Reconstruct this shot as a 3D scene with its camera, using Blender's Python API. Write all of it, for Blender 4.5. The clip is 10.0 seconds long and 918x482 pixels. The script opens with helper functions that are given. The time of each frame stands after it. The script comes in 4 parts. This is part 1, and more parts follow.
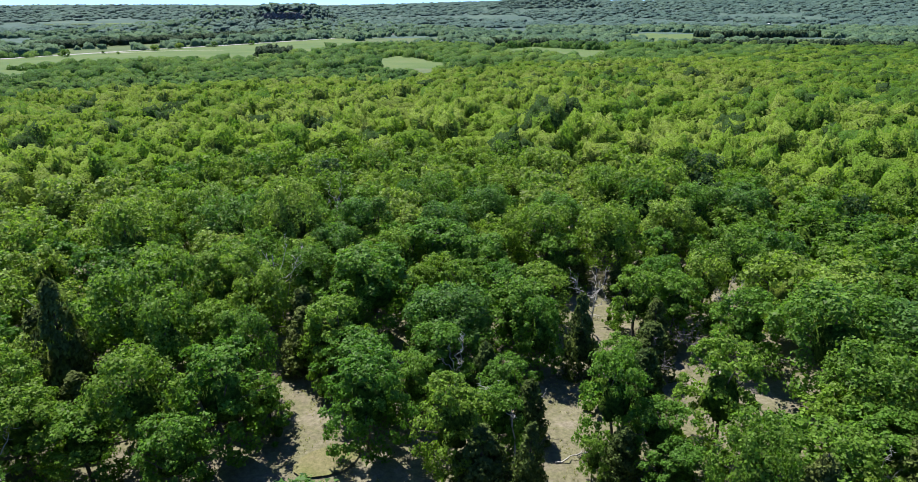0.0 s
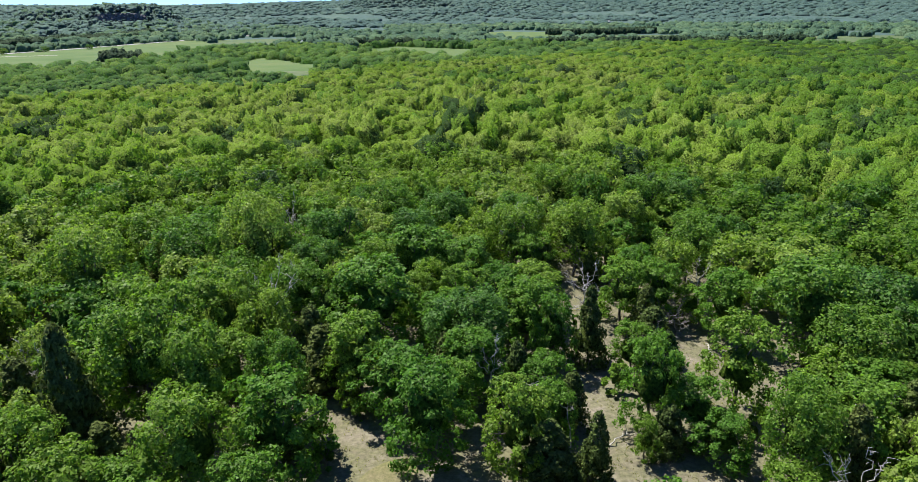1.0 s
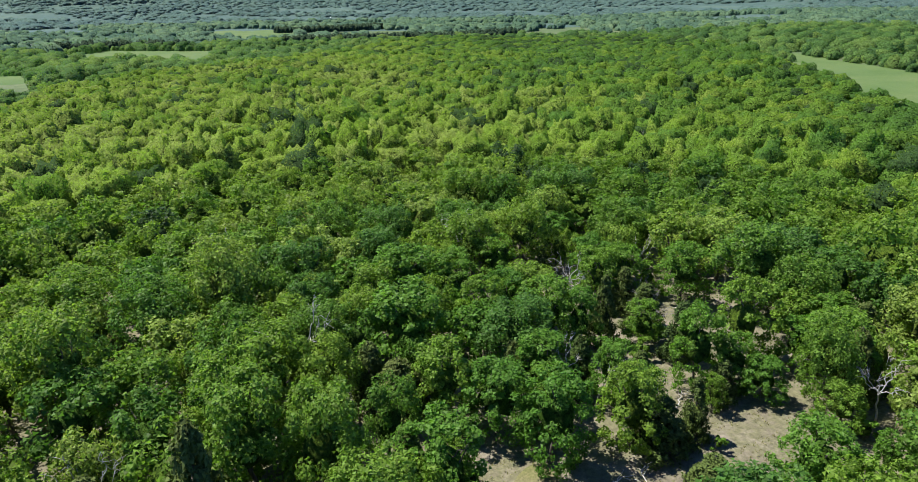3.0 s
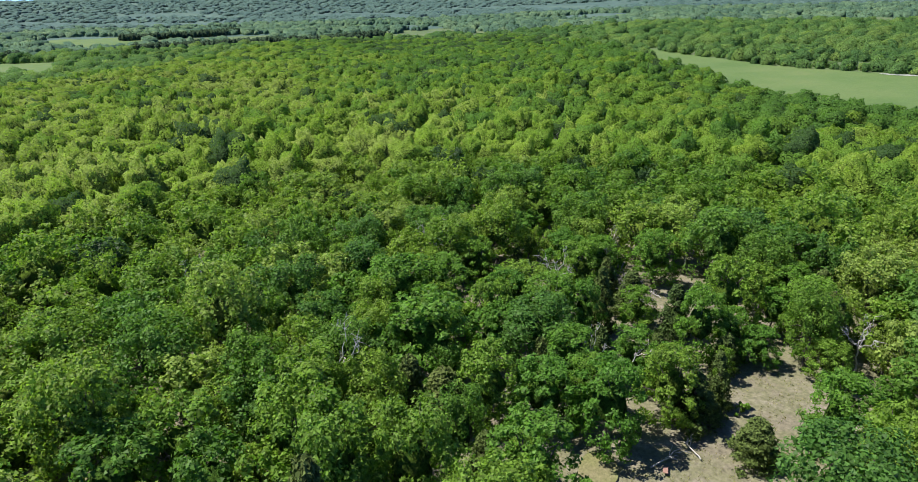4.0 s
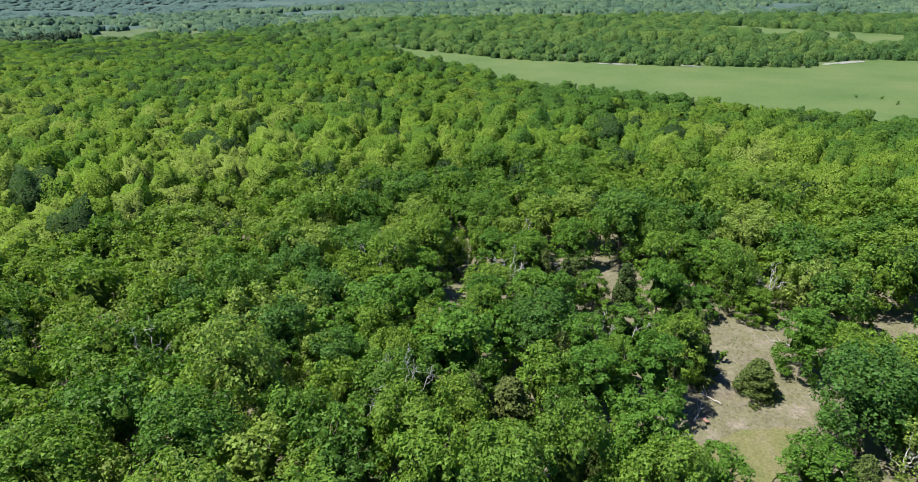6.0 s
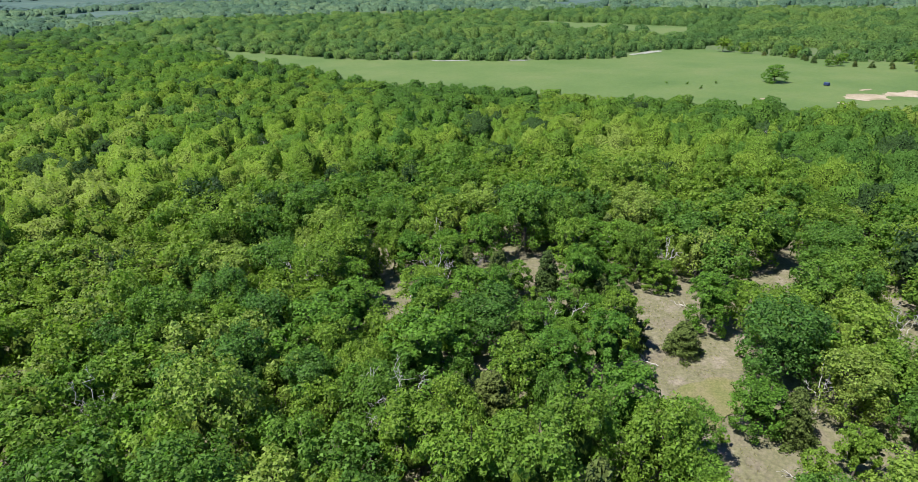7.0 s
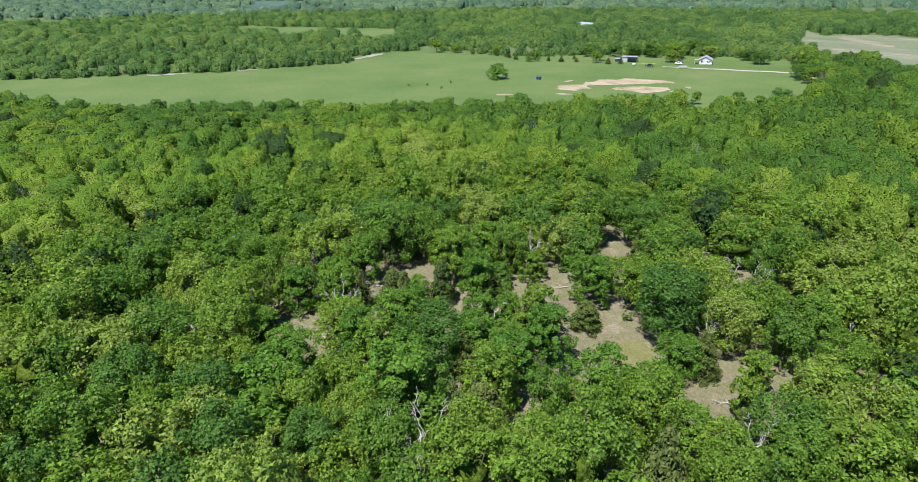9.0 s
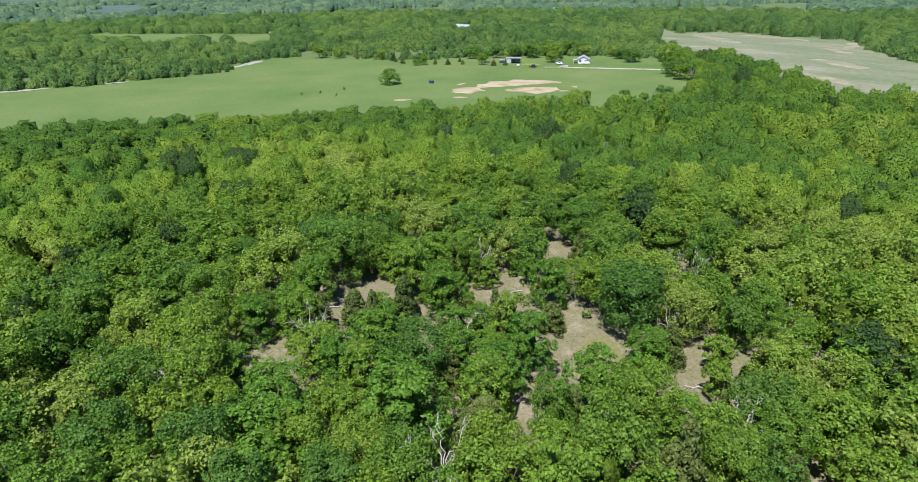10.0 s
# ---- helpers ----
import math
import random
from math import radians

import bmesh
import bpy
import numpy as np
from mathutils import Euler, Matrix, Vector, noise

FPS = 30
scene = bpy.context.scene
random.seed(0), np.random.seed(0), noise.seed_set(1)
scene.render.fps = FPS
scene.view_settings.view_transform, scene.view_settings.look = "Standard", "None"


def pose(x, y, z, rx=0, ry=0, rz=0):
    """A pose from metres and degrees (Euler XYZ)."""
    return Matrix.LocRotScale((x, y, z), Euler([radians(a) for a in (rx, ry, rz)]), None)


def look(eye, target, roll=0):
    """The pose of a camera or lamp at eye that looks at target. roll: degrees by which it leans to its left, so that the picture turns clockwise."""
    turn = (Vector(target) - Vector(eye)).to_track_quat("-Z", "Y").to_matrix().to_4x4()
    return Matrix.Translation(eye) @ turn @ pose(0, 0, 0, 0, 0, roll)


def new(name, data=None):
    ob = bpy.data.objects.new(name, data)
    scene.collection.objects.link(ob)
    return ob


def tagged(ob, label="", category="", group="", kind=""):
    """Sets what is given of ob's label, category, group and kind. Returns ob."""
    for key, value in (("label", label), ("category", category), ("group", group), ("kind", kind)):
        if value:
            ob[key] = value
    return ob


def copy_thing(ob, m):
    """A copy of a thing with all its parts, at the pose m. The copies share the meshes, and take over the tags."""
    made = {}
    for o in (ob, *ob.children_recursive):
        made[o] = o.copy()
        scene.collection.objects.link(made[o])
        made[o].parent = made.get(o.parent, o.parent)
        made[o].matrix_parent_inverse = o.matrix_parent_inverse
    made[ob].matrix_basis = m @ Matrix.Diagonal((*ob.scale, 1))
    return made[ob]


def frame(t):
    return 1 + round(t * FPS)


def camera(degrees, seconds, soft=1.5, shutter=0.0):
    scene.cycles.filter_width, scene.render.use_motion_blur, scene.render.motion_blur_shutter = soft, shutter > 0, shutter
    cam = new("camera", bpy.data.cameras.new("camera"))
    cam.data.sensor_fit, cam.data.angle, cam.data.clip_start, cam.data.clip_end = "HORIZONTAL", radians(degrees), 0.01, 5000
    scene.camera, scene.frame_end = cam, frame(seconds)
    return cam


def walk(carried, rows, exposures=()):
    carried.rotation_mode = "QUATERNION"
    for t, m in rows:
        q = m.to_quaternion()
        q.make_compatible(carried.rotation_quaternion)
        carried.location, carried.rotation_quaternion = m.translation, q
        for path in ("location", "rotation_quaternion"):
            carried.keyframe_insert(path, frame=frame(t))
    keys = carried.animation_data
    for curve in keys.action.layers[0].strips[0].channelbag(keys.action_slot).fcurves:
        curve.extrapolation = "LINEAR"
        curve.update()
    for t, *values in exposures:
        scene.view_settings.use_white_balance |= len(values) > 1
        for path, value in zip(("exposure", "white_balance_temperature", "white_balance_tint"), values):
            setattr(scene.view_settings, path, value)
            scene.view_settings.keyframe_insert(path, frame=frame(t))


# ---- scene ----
cam = camera(70.6, 10.0, soft=0.6)
PATH = [
    (0, (0.208, -0.294, 36.377), (0.201, 1.588, 35.702), -0.4),
    (0.5, (-7.231, -0.339, 36.851), (-7.027, 1.531, 36.172), -0.5),
    (1, (-14.663, 0.358, 37.546), (-14.268, 2.196, 36.865), -0.6),
    (1.5, (-22.176, 1.875, 38.266), (-21.593, 3.662, 37.582), -0.9),
    (2, (-29.494, 4.257, 39.091), (-28.73, 5.972, 38.402), -0.9),
    (2.5, (-36.715, 7.493, 40.011), (-35.785, 9.122, 39.316), -1.0),
    (2.7, (-39.474, 9.113, 40.243), (-38.476, 10.7, 39.547), -0.9),
    (3.8, (-53.569, 19.754, 41.591), (-52.233, 21.063, 40.882), -1.2),
    (4, (-55.835, 21.873, 41.724), (-54.447, 23.13, 41.02), -1.4),
    (4.5, (-60.779, 27.783, 42.489), (-59.276, 28.897, 41.78), -1.6),
    (5, (-64.931, 33.938, 43.255), (-63.331, 34.903, 42.542), -1.6),
    (5.5, (-68.475, 41.132, 43.995), (-66.787, 41.928, 43.278), -1.4),
    (5.7, (-69.602, 44.168, 44.182), (-67.876, 44.876, 43.462), -1.2),
    (6.8, (-74.565, 59.335, 46.172), (-72.716, 59.476, 45.423), -0.9),
    (7, (-75.052, 62.102, 46.349), (-73.197, 62.152, 45.603), -1.1),
    (7.5, (-75.418, 69.277, 47.198), (-73.573, 69.086, 46.449), -1.0),
    (8, (-74.825, 76.237, 48.201), (-73.019, 75.822, 47.449), -1.0),
    (8.5, (-73.169, 82.846, 49.152), (-71.417, 82.243, 48.398), -0.9),
    (9, (-70.777, 88.921, 50.067), (-69.101, 88.135, 49.31), -0.7),
    (9.5, (-67.657, 94.357, 51.004), (-66.075, 93.398, 50.245), -0.6),
    (10, (-63.945, 99.478, 52.065), (-62.457, 98.378, 51.306), -0.8),
]
walk(cam, [(t, look(eye, target, roll)) for t, eye, target, roll in PATH])

# ---- world and sun ----
SUN_AZ, SUN_EL = 34.0, 60.0   # degrees to the left of +y, and above the ground
world = bpy.data.worlds.new("sky")
scene.world = world
world.use_nodes = True
wn = world.node_tree.nodes
sky = wn.new("ShaderNodeTexSky")
sky.sky_type, sky.sun_disc = "NISHITA", False
sky.sun_elevation, sky.sun_rotation = radians(SUN_EL), radians(-SUN_AZ)
sky.air_density, sky.dust_density, sky.ozone_density, sky.altitude = 0.5, 0.0, 6.0, 1500
wn["Background"].inputs["Strength"].default_value = 0.125
clear = wn.new("ShaderNodeMix")
clear.data_type, clear.blend_type = "RGBA", "MULTIPLY"
clear.inputs[0].default_value, clear.inputs[7].default_value = 1.0, (0.60, 0.80, 1.11, 1)
world.node_tree.links.new(sky.outputs["Color"], clear.inputs[6])
world.node_tree.links.new(clear.outputs[2], wn["Background"].inputs["Color"])

sun = new("sun", bpy.data.lights.new("sun", "SUN"))
sun.data.energy, sun.data.angle, sun.data.color = 4.7, radians(0.53), (1.0, 0.96, 0.88)
sun_from = Vector((-math.sin(radians(SUN_AZ)) * math.cos(radians(SUN_EL)), math.cos(radians(SUN_AZ)) * math.cos(radians(SUN_EL)), math.sin(radians(SUN_EL))))
sun.matrix_world = look(sun_from * 200, (0, 0, 0))
scene.view_settings.exposure = 0.9


# ---- materials ----
def material(name, rough=0.8, metal=0.0):
    m = bpy.data.materials.new(name)
    m.use_nodes = True
    b = m.node_tree.nodes["Principled BSDF"]
    b.inputs["Roughness"].default_value, b.inputs["Metallic"].default_value = rough, metal
    b.inputs["Specular IOR Level"].default_value = 0.25
    return m, m.node_tree, b


def ramp(tree, source, stops):
    r = tree.nodes.new("ShaderNodeValToRGB")
    while len(r.color_ramp.elements) < len(stops):
        r.color_ramp.elements.new(0.5)
    for e, (p, c) in zip(r.color_ramp.elements, stops):
        e.position, e.color = p, (*c, 1)
    tree.links.new(source, r.inputs["Fac"])
    return r.outputs["Color"]


def noise_of(tree, scale, detail=4.0, rough=0.6, stretch=None):
    t = tree.nodes.new("ShaderNodeTexCoord")
    n = tree.nodes.new("ShaderNodeTexNoise")
    n.inputs["Scale"].default_value, n.inputs["Detail"].default_value, n.inputs["Roughness"].default_value = scale, detail, rough
    src = t.outputs["Object"]
    if stretch:
        mp = tree.nodes.new("ShaderNodeMapping")
        mp.inputs["Scale"].default_value = stretch
        tree.links.new(src, mp.inputs["Vector"])
        src = mp.outputs["Vector"]
    tree.links.new(src, n.inputs["Vector"])
    return n.outputs["Fac"]


def mixed(tree, fac, a, b, mode="MIX"):
    m = tree.nodes.new("ShaderNodeMix")
    m.data_type, m.blend_type = "RGBA", mode
    for socket, v in ((m.inputs[0], fac), (m.inputs[6], a), (m.inputs[7], b)):
        if isinstance(v, (int, float)):
            socket.default_value = v
        elif isinstance(v, tuple):
            socket.default_value = (*v, 1)
        else:
            tree.links.new(v, socket)
    return m.outputs[2]


def bump(tree, b, height, strength, distance):
    n = tree.nodes.new("ShaderNodeBump")
    n.inputs["Strength"].default_value, n.inputs["Distance"].default_value = strength, distance
    tree.links.new(height, n.inputs["Height"])
    tree.links.new(n.outputs["Normal"], b.inputs["Normal"])


def leaf_material(name, stops, joined=False, glow=0.46, vary=0.45, rough=0.5):
    """Leaves: each tree has its own hue, each leaf its own lightness, and some light passes through."""
    m, tree, b = material(name, rough)
    nodes, links = tree.nodes, tree.links
    if joined:
        a = nodes.new("ShaderNodeAttribute")
        a.attribute_name = "tint"
        own = a.outputs["Fac"]
    else:
        own = nodes.new("ShaderNodeObjectInfo").outputs["Random"]
    hue = ramp(tree, own, stops)
    g = nodes.new("ShaderNodeNewGeometry")
    r = nodes.new("ShaderNodeMapRange")
    r.inputs["To Min"].default_value, r.inputs["To Max"].default_value = 1 - vary, 1 + vary
    links.new(g.outputs["Random Per Island"], r.inputs["Value"])
    cmb = nodes.new("ShaderNodeCombineColor")
    for k in range(3):
        links.new(r.outputs["Result"], cmb.inputs[k])
    col = mixed(tree, 1.0, hue, cmb.outputs["Color"], "MULTIPLY")
    links.new(col, b.inputs["Base Color"])
    b.inputs["Specular IOR Level"].default_value = 0.15
    tr = nodes.new("ShaderNodeBsdfTranslucent")
    links.new(mixed(tree, 1.0, col, (1.2, 1.38, 0.66), "MULTIPLY"), tr.inputs["Color"])
    mx = nodes.new("ShaderNodeMixShader")
    mx.inputs["Fac"].default_value = glow
    links.new(b.outputs["BSDF"], mx.inputs[1])
    links.new(tr.outputs["BSDF"], mx.inputs[2])
    links.new(mx.outputs["Shader"], nodes["Material Output"].inputs["Surface"])
    return m


OAK = [(0.0, (0.052, 0.100, 0.032)), (0.05, (0.080, 0.172, 0.034)), (0.3, (0.114, 0.216, 0.034)), (0.62, (0.164, 0.258, 0.035)), (0.86, (0.204, 0.292, 0.052)), (1.0, (0.216, 0.288, 0.064))]
ELM = [(0.0, (0.092, 0.202, 0.030)), (0.5, (0.122, 0.236, 0.032)), (1.0, (0.164, 0.262, 0.037))]
CEDAR = [(0.0, (0.066, 0.108, 0.030)), (0.6, (0.094, 0.132, 0.034)), (1.0, (0.132, 0.150, 0.044))]
oak_leaf = leaf_material("oak_leaf", OAK[1:])
elm_leaf = leaf_material("elm_leaf", ELM)
cedar_leaf = leaf_material("cedar_leaf", CEDAR, glow=0.22, rough=0.8)
wood_leaf = leaf_material("wood_leaf", OAK, joined=True, glow=0.5, vary=0.36)
# greens pushed further towards blue with distance: haze put into the leaf colour
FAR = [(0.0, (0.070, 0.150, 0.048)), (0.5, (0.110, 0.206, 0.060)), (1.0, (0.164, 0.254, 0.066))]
HAZE_GREY = [(0.0, (0.074, 0.142, 0.094)), (0.5, (0.112, 0.192, 0.112)), (1.0, (0.150, 0.230, 0.124))]
HAZE_BLUE = [(0.0, (0.074, 0.134, 0.124)), (1.0, (0.120, 0.194, 0.160))]


def core_material(name, stops, gain, grain=1.1, depth=0.7, low=(0.22, 0.25, 0.28), top=(1.9, 1.75, 1.4), joined=True, lie=0.9):
    """The closed core of a crown: leaf clumps as relief and as lighter and darker green, painted darker in the hollows;
    gain below 1 puts the crown's inner shade into the colour.
    """
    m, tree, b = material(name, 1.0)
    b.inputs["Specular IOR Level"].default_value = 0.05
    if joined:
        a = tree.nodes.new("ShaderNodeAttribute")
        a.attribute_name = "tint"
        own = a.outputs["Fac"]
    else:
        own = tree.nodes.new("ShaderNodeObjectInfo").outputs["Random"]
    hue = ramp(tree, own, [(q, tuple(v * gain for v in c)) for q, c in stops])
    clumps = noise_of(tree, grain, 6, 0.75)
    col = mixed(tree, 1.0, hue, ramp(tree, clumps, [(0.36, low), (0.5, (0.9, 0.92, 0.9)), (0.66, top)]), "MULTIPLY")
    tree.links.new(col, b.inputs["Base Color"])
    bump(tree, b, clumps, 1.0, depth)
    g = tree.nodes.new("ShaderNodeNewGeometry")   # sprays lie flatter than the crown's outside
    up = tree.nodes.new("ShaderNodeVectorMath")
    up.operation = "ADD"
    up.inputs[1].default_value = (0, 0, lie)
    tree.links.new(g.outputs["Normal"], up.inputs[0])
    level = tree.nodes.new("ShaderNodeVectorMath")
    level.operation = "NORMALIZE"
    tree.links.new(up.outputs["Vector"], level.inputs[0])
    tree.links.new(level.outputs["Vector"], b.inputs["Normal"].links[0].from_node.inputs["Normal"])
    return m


def spray_material(name, stops, grain, cover=0.58, glow=0.45, vary=0.28, lie=0.5, tilt=1.1, gain=0.8):
    """The leafy outside of a crown further off: small clumps of leaves with gaps between them, each clump tilted its own way."""
    m, tree, b = material(name, 0.8)
    nodes, links = tree.nodes, tree.links
    b.inputs["Specular IOR Level"].default_value = 0.1
    a = nodes.new("ShaderNodeAttribute")
    a.attribute_name = "tint"
    hue = ramp(tree, a.outputs["Fac"], [(q, tuple(v * gain for v in c)) for q, c in stops])
    at = nodes.new("ShaderNodeTexCoord")
    cell = nodes.new("ShaderNodeTexVoronoi")
    cell.inputs["Scale"].default_value = grain
    links.new(at.outputs["Object"], cell.inputs["Vector"])
    own = nodes.new("ShaderNodeSeparateColor")
    links.new(cell.outputs["Color"], own.inputs["Color"])
    light = nodes.new("ShaderNodeMapRange")
    light.inputs["To Min"].default_value, light.inputs["To Max"].default_value = 1 - vary, 1 + vary
    links.new(own.outputs[0], light.inputs["Value"])
    grey = nodes.new("ShaderNodeCombineColor")
    for k in range(3):
        links.new(light.outputs["Result"], grey.inputs[k])
    col = mixed(tree, 1.0, hue, grey.outputs["Color"], "MULTIPLY")
    links.new(col, b.inputs["Base Color"])
    g = nodes.new("ShaderNodeNewGeometry")
    turned = nodes.new("ShaderNodeVectorMath")
    turned.operation = "MULTIPLY_ADD"
    turned.inputs[1].default_value = (tilt, tilt, tilt)
    links.new(cell.outputs["Color"], turned.inputs[0])
    links.new(g.outputs["Normal"], turned.inputs[2])
    up = nodes.new("ShaderNodeVectorMath")
    up.inputs[1].default_value = (-tilt / 2, -tilt / 2, lie - tilt / 2)
    links.new(turned.outputs["Vector"], up.inputs[0])
    level = nodes.new("ShaderNodeVectorMath")
    level.operation = "NORMALIZE"
    links.new(up.outputs["Vector"], level.inputs[0])
    links.new(level.outputs["Vector"], b.inputs["Normal"])
    tr = nodes.new("ShaderNodeBsdfTranslucent")
    links.new(level.outputs["Vector"], tr.inputs["Normal"])
    links.new(mixed(tree, 1.0, col, (1.2, 1.38, 0.66), "MULTIPLY"), tr.inputs["Color"])
    leaf = nodes.new("ShaderNodeMixShader")
    leaf.inputs["Fac"].default_value = glow
    links.new(b.outputs["BSDF"], leaf.inputs[1])
    links.new(tr.outputs["BSDF"], leaf.inputs[2])
    gap = nodes.new("ShaderNodeMath")
    gap.operation = "GREATER_THAN"
    gap.inputs[1].default_value = cover
    links.new(cell.outputs["Distance"], gap.inputs[0])
    out = nodes.new("ShaderNodeMixShader")
    links.new(gap.outputs["Value"], out.inputs["Fac"])
    links.new(leaf.outputs["Shader"], out.inputs[1])
    links.new(nodes.new("ShaderNodeBsdfTransparent").outputs["BSDF"], out.inputs[2])
    links.new(out.outputs["Shader"], nodes["Material Output"].inputs["Surface"])
    return m


def plain(name, stops, scale, rough=0.85, bump_at=None, stretch=None, metal=0.0, fine=None):
    m, tree, b = material(name, rough, metal)
    c = ramp(tree, noise_of(tree, scale, 6, 0.65, stretch), stops)
    if fine:
        c = mixed(tree, fine[1], c, ramp(tree, noise_of(tree, fine[0], 3, 0.7), [(0.3, (0.35, 0.35, 0.35)), (0.7, (1.5, 1.5, 1.5))]), "MULTIPLY")
    tree.links.new(c, b.inputs["Base Color"])
    if bump_at:
        bump(tree, b, noise_of(tree, bump_at[0], 4), bump_at[1], bump_at[2])
    return m


pine_canopy = core_material("pine_canopy", [(0.0, (0.034, 0.068, 0.036)), (1.0, (0.050, 0.088, 0.042))], 1.0, 0.7, 1.0)
# leaf colours scaled down, so the cores carry painted shade
oak_shade_core = core_material("oak_shade_core", OAK[1:], 0.6, 2.6, 0.6, joined=False)
elm_shade_core = core_material("elm_shade_core", ELM, 0.6, 2.6, 0.6, joined=False)
cedar_shade_core = core_material("cedar_shade_core", CEDAR, 0.8, 3.0, 0.5, joined=False)
wood_shade_core = core_material("wood_shade_core", OAK, 0.5, 2.2, 0.45, (0.42, 0.46, 0.46), (1.5, 1.42, 1.25))
far_shade_core = core_material("far_shade_core", FAR, 0.45, 0.9, 0.9, (0.40, 0.44, 0.46), (1.5, 1.45, 1.3))
oak_spray = spray_material("oak_spray", OAK, 2.1, lie=0.15, tilt=0.8, gain=0.84)
oak_spray_near = spray_material("oak_spray_near", OAK, 3.3, lie=0.1, tilt=0.85, gain=0.95)
oak_spray_far = spray_material("oak_spray_far", OAK, 1.3, lie=0.25, tilt=0.7, gain=0.8)
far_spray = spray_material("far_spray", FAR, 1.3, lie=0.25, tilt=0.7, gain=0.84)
# distance haze painted in; the high lie also flattens contrast between sides
hazy_grey_spray = spray_material("hazy_grey_spray", HAZE_GREY, 0.5, 0.7, 0.4, 0.22, 0.8, 0.8, 1.0)
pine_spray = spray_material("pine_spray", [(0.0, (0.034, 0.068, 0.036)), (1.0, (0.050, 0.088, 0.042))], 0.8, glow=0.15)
hazy_blue_spray = spray_material("hazy_blue_spray", HAZE_BLUE, 0.2, 0.64, 0.3, 0.24, 3.0, 1.2, 0.95)
bark = plain("bark", [(0.3, (0.06, 0.05, 0.04)), (0.7, (0.16, 0.14, 0.12))], 6, 0.9, (18, 0.6, 0.05), (1, 1, 0.25))
dead_wood = plain("dead_wood", [(0.3, (0.28, 0.26, 0.24)), (0.7, (0.55, 0.53, 0.50))], 5, 0.85, (20, 0.5, 0.03), (1, 1, 0.3))
litter = plain("litter_soil", [(0.22, (0.092, 0.080, 0.052)), (0.38, (0.176, 0.156, 0.112)), (0.5, (0.150, 0.146, 0.082)), (0.64, (0.220, 0.194, 0.148)), (0.82, (0.290, 0.252, 0.205))], 0.22, 0.95, (3.0, 0.8, 0.15), None, 0.0, (2.2, 0.5))
glade_grass = plain("glade_grass", [(0.25, (0.104, 0.128, 0.042)), (0.46, (0.152, 0.154, 0.062)), (0.6, (0.176, 0.162, 0.084)), (0.76, (0.225, 0.178, 0.125))], 0.25, 0.95, (6.0, 0.7, 0.08), None, 0.0, (4, 0.45))
pasture_grass = plain("pasture_grass", [(0.3, (0.068, 0.122, 0.030)), (0.5, (0.092, 0.144, 0.040)), (0.62, (0.110, 0.154, 0.048)), (0.75, (0.142, 0.166, 0.066))], 0.02, 0.95, (2.0, 0.5, 0.1), None, 0.0, (0.5, 0.15))
dry_pasture = plain("dry_pasture", [(0.3, (0.098, 0.142, 0.066)), (0.46, (0.134, 0.164, 0.092)), (0.58, (0.172, 0.183, 0.120)), (0.74, (0.29, 0.27, 0.21))], 0.022, 0.95, (1.5, 0.6, 0.15), (0.6, 1.4, 1), 0.0, (0.35, 0.3))
sand = plain("bare_sand", [(0.3, (0.16, 0.16, 0.080)), (0.48, (0.30, 0.25, 0.17)), (0.75, (0.41, 0.35, 0.27))], 0.12, 0.95, (2, 0.6, 0.1), None, 0.0, (1.5, 0.2))
gravel = plain("pale_gravel", [(0.3, (0.30, 0.28, 0.23)), (0.7, (0.44, 0.42, 0.37))], 0.5, 0.9, (8, 0.5, 0.04), None, 0.0, (5, 0.3))
wild_ground = plain("wild_ground", [(0.25, (0.060, 0.095, 0.036)), (0.5, (0.088, 0.128, 0.048)), (0.75, (0.125, 0.150, 0.068))], 0.012, 0.95, (0.8, 0.5, 0.3), None, 0.0, (0.15, 0.4))

# blue-green distance haze painted into the ground; mottling stands for woods and fields
hazy_far_ground = plain("hazy_far_ground", [(0.30, (0.050, 0.090, 0.074)), (0.50, (0.062, 0.108, 0.086)), (0.64, (0.080, 0.128, 0.092)), (0.80, (0.125, 0.160, 0.105))], 0.0045, 0.95, None, (1, 0.6, 1), 0.0, (0.03, 0.35))


# ---- helpers for shapes ----
rng = np.random.default_rng(7)


def mesh_of(name, verts, faces, mats, tint=None, smooth=False, slots=None):
    """A mesh from arrays; faces all of one length."""
    verts, faces = np.asarray(verts, dtype=np.float32), np.asarray(faces, dtype=np.int32)
    me = bpy.data.meshes.new(name)
    k = faces.shape[1]
    me.vertices.add(len(verts))
    me.vertices.foreach_set("co", verts.ravel())
    me.loops.add(faces.size)
    me.loops.foreach_set("vertex_index", faces.ravel())
    me.polygons.add(len(faces))
    me.polygons.foreach_set("loop_start", np.arange(0, faces.size, k, dtype=np.int32))
    me.polygons.foreach_set("use_smooth", np.full(len(faces), smooth))
    if slots is not None:
        me.polygons.foreach_set("material_index", np.asarray(slots, dtype=np.int32))
        me.polygons.foreach_set("use_smooth", (np.asarray(slots) == 1) | smooth)
    if tint is not None:
        me.attributes.new("tint", "FLOAT", "POINT").data.foreach_set("value", np.asarray(tint, dtype=np.float32))
    for m in mats if isinstance(mats, (list, tuple)) else [mats]:
        me.materials.append(m)
    me.update()
    me.validate()
    return me


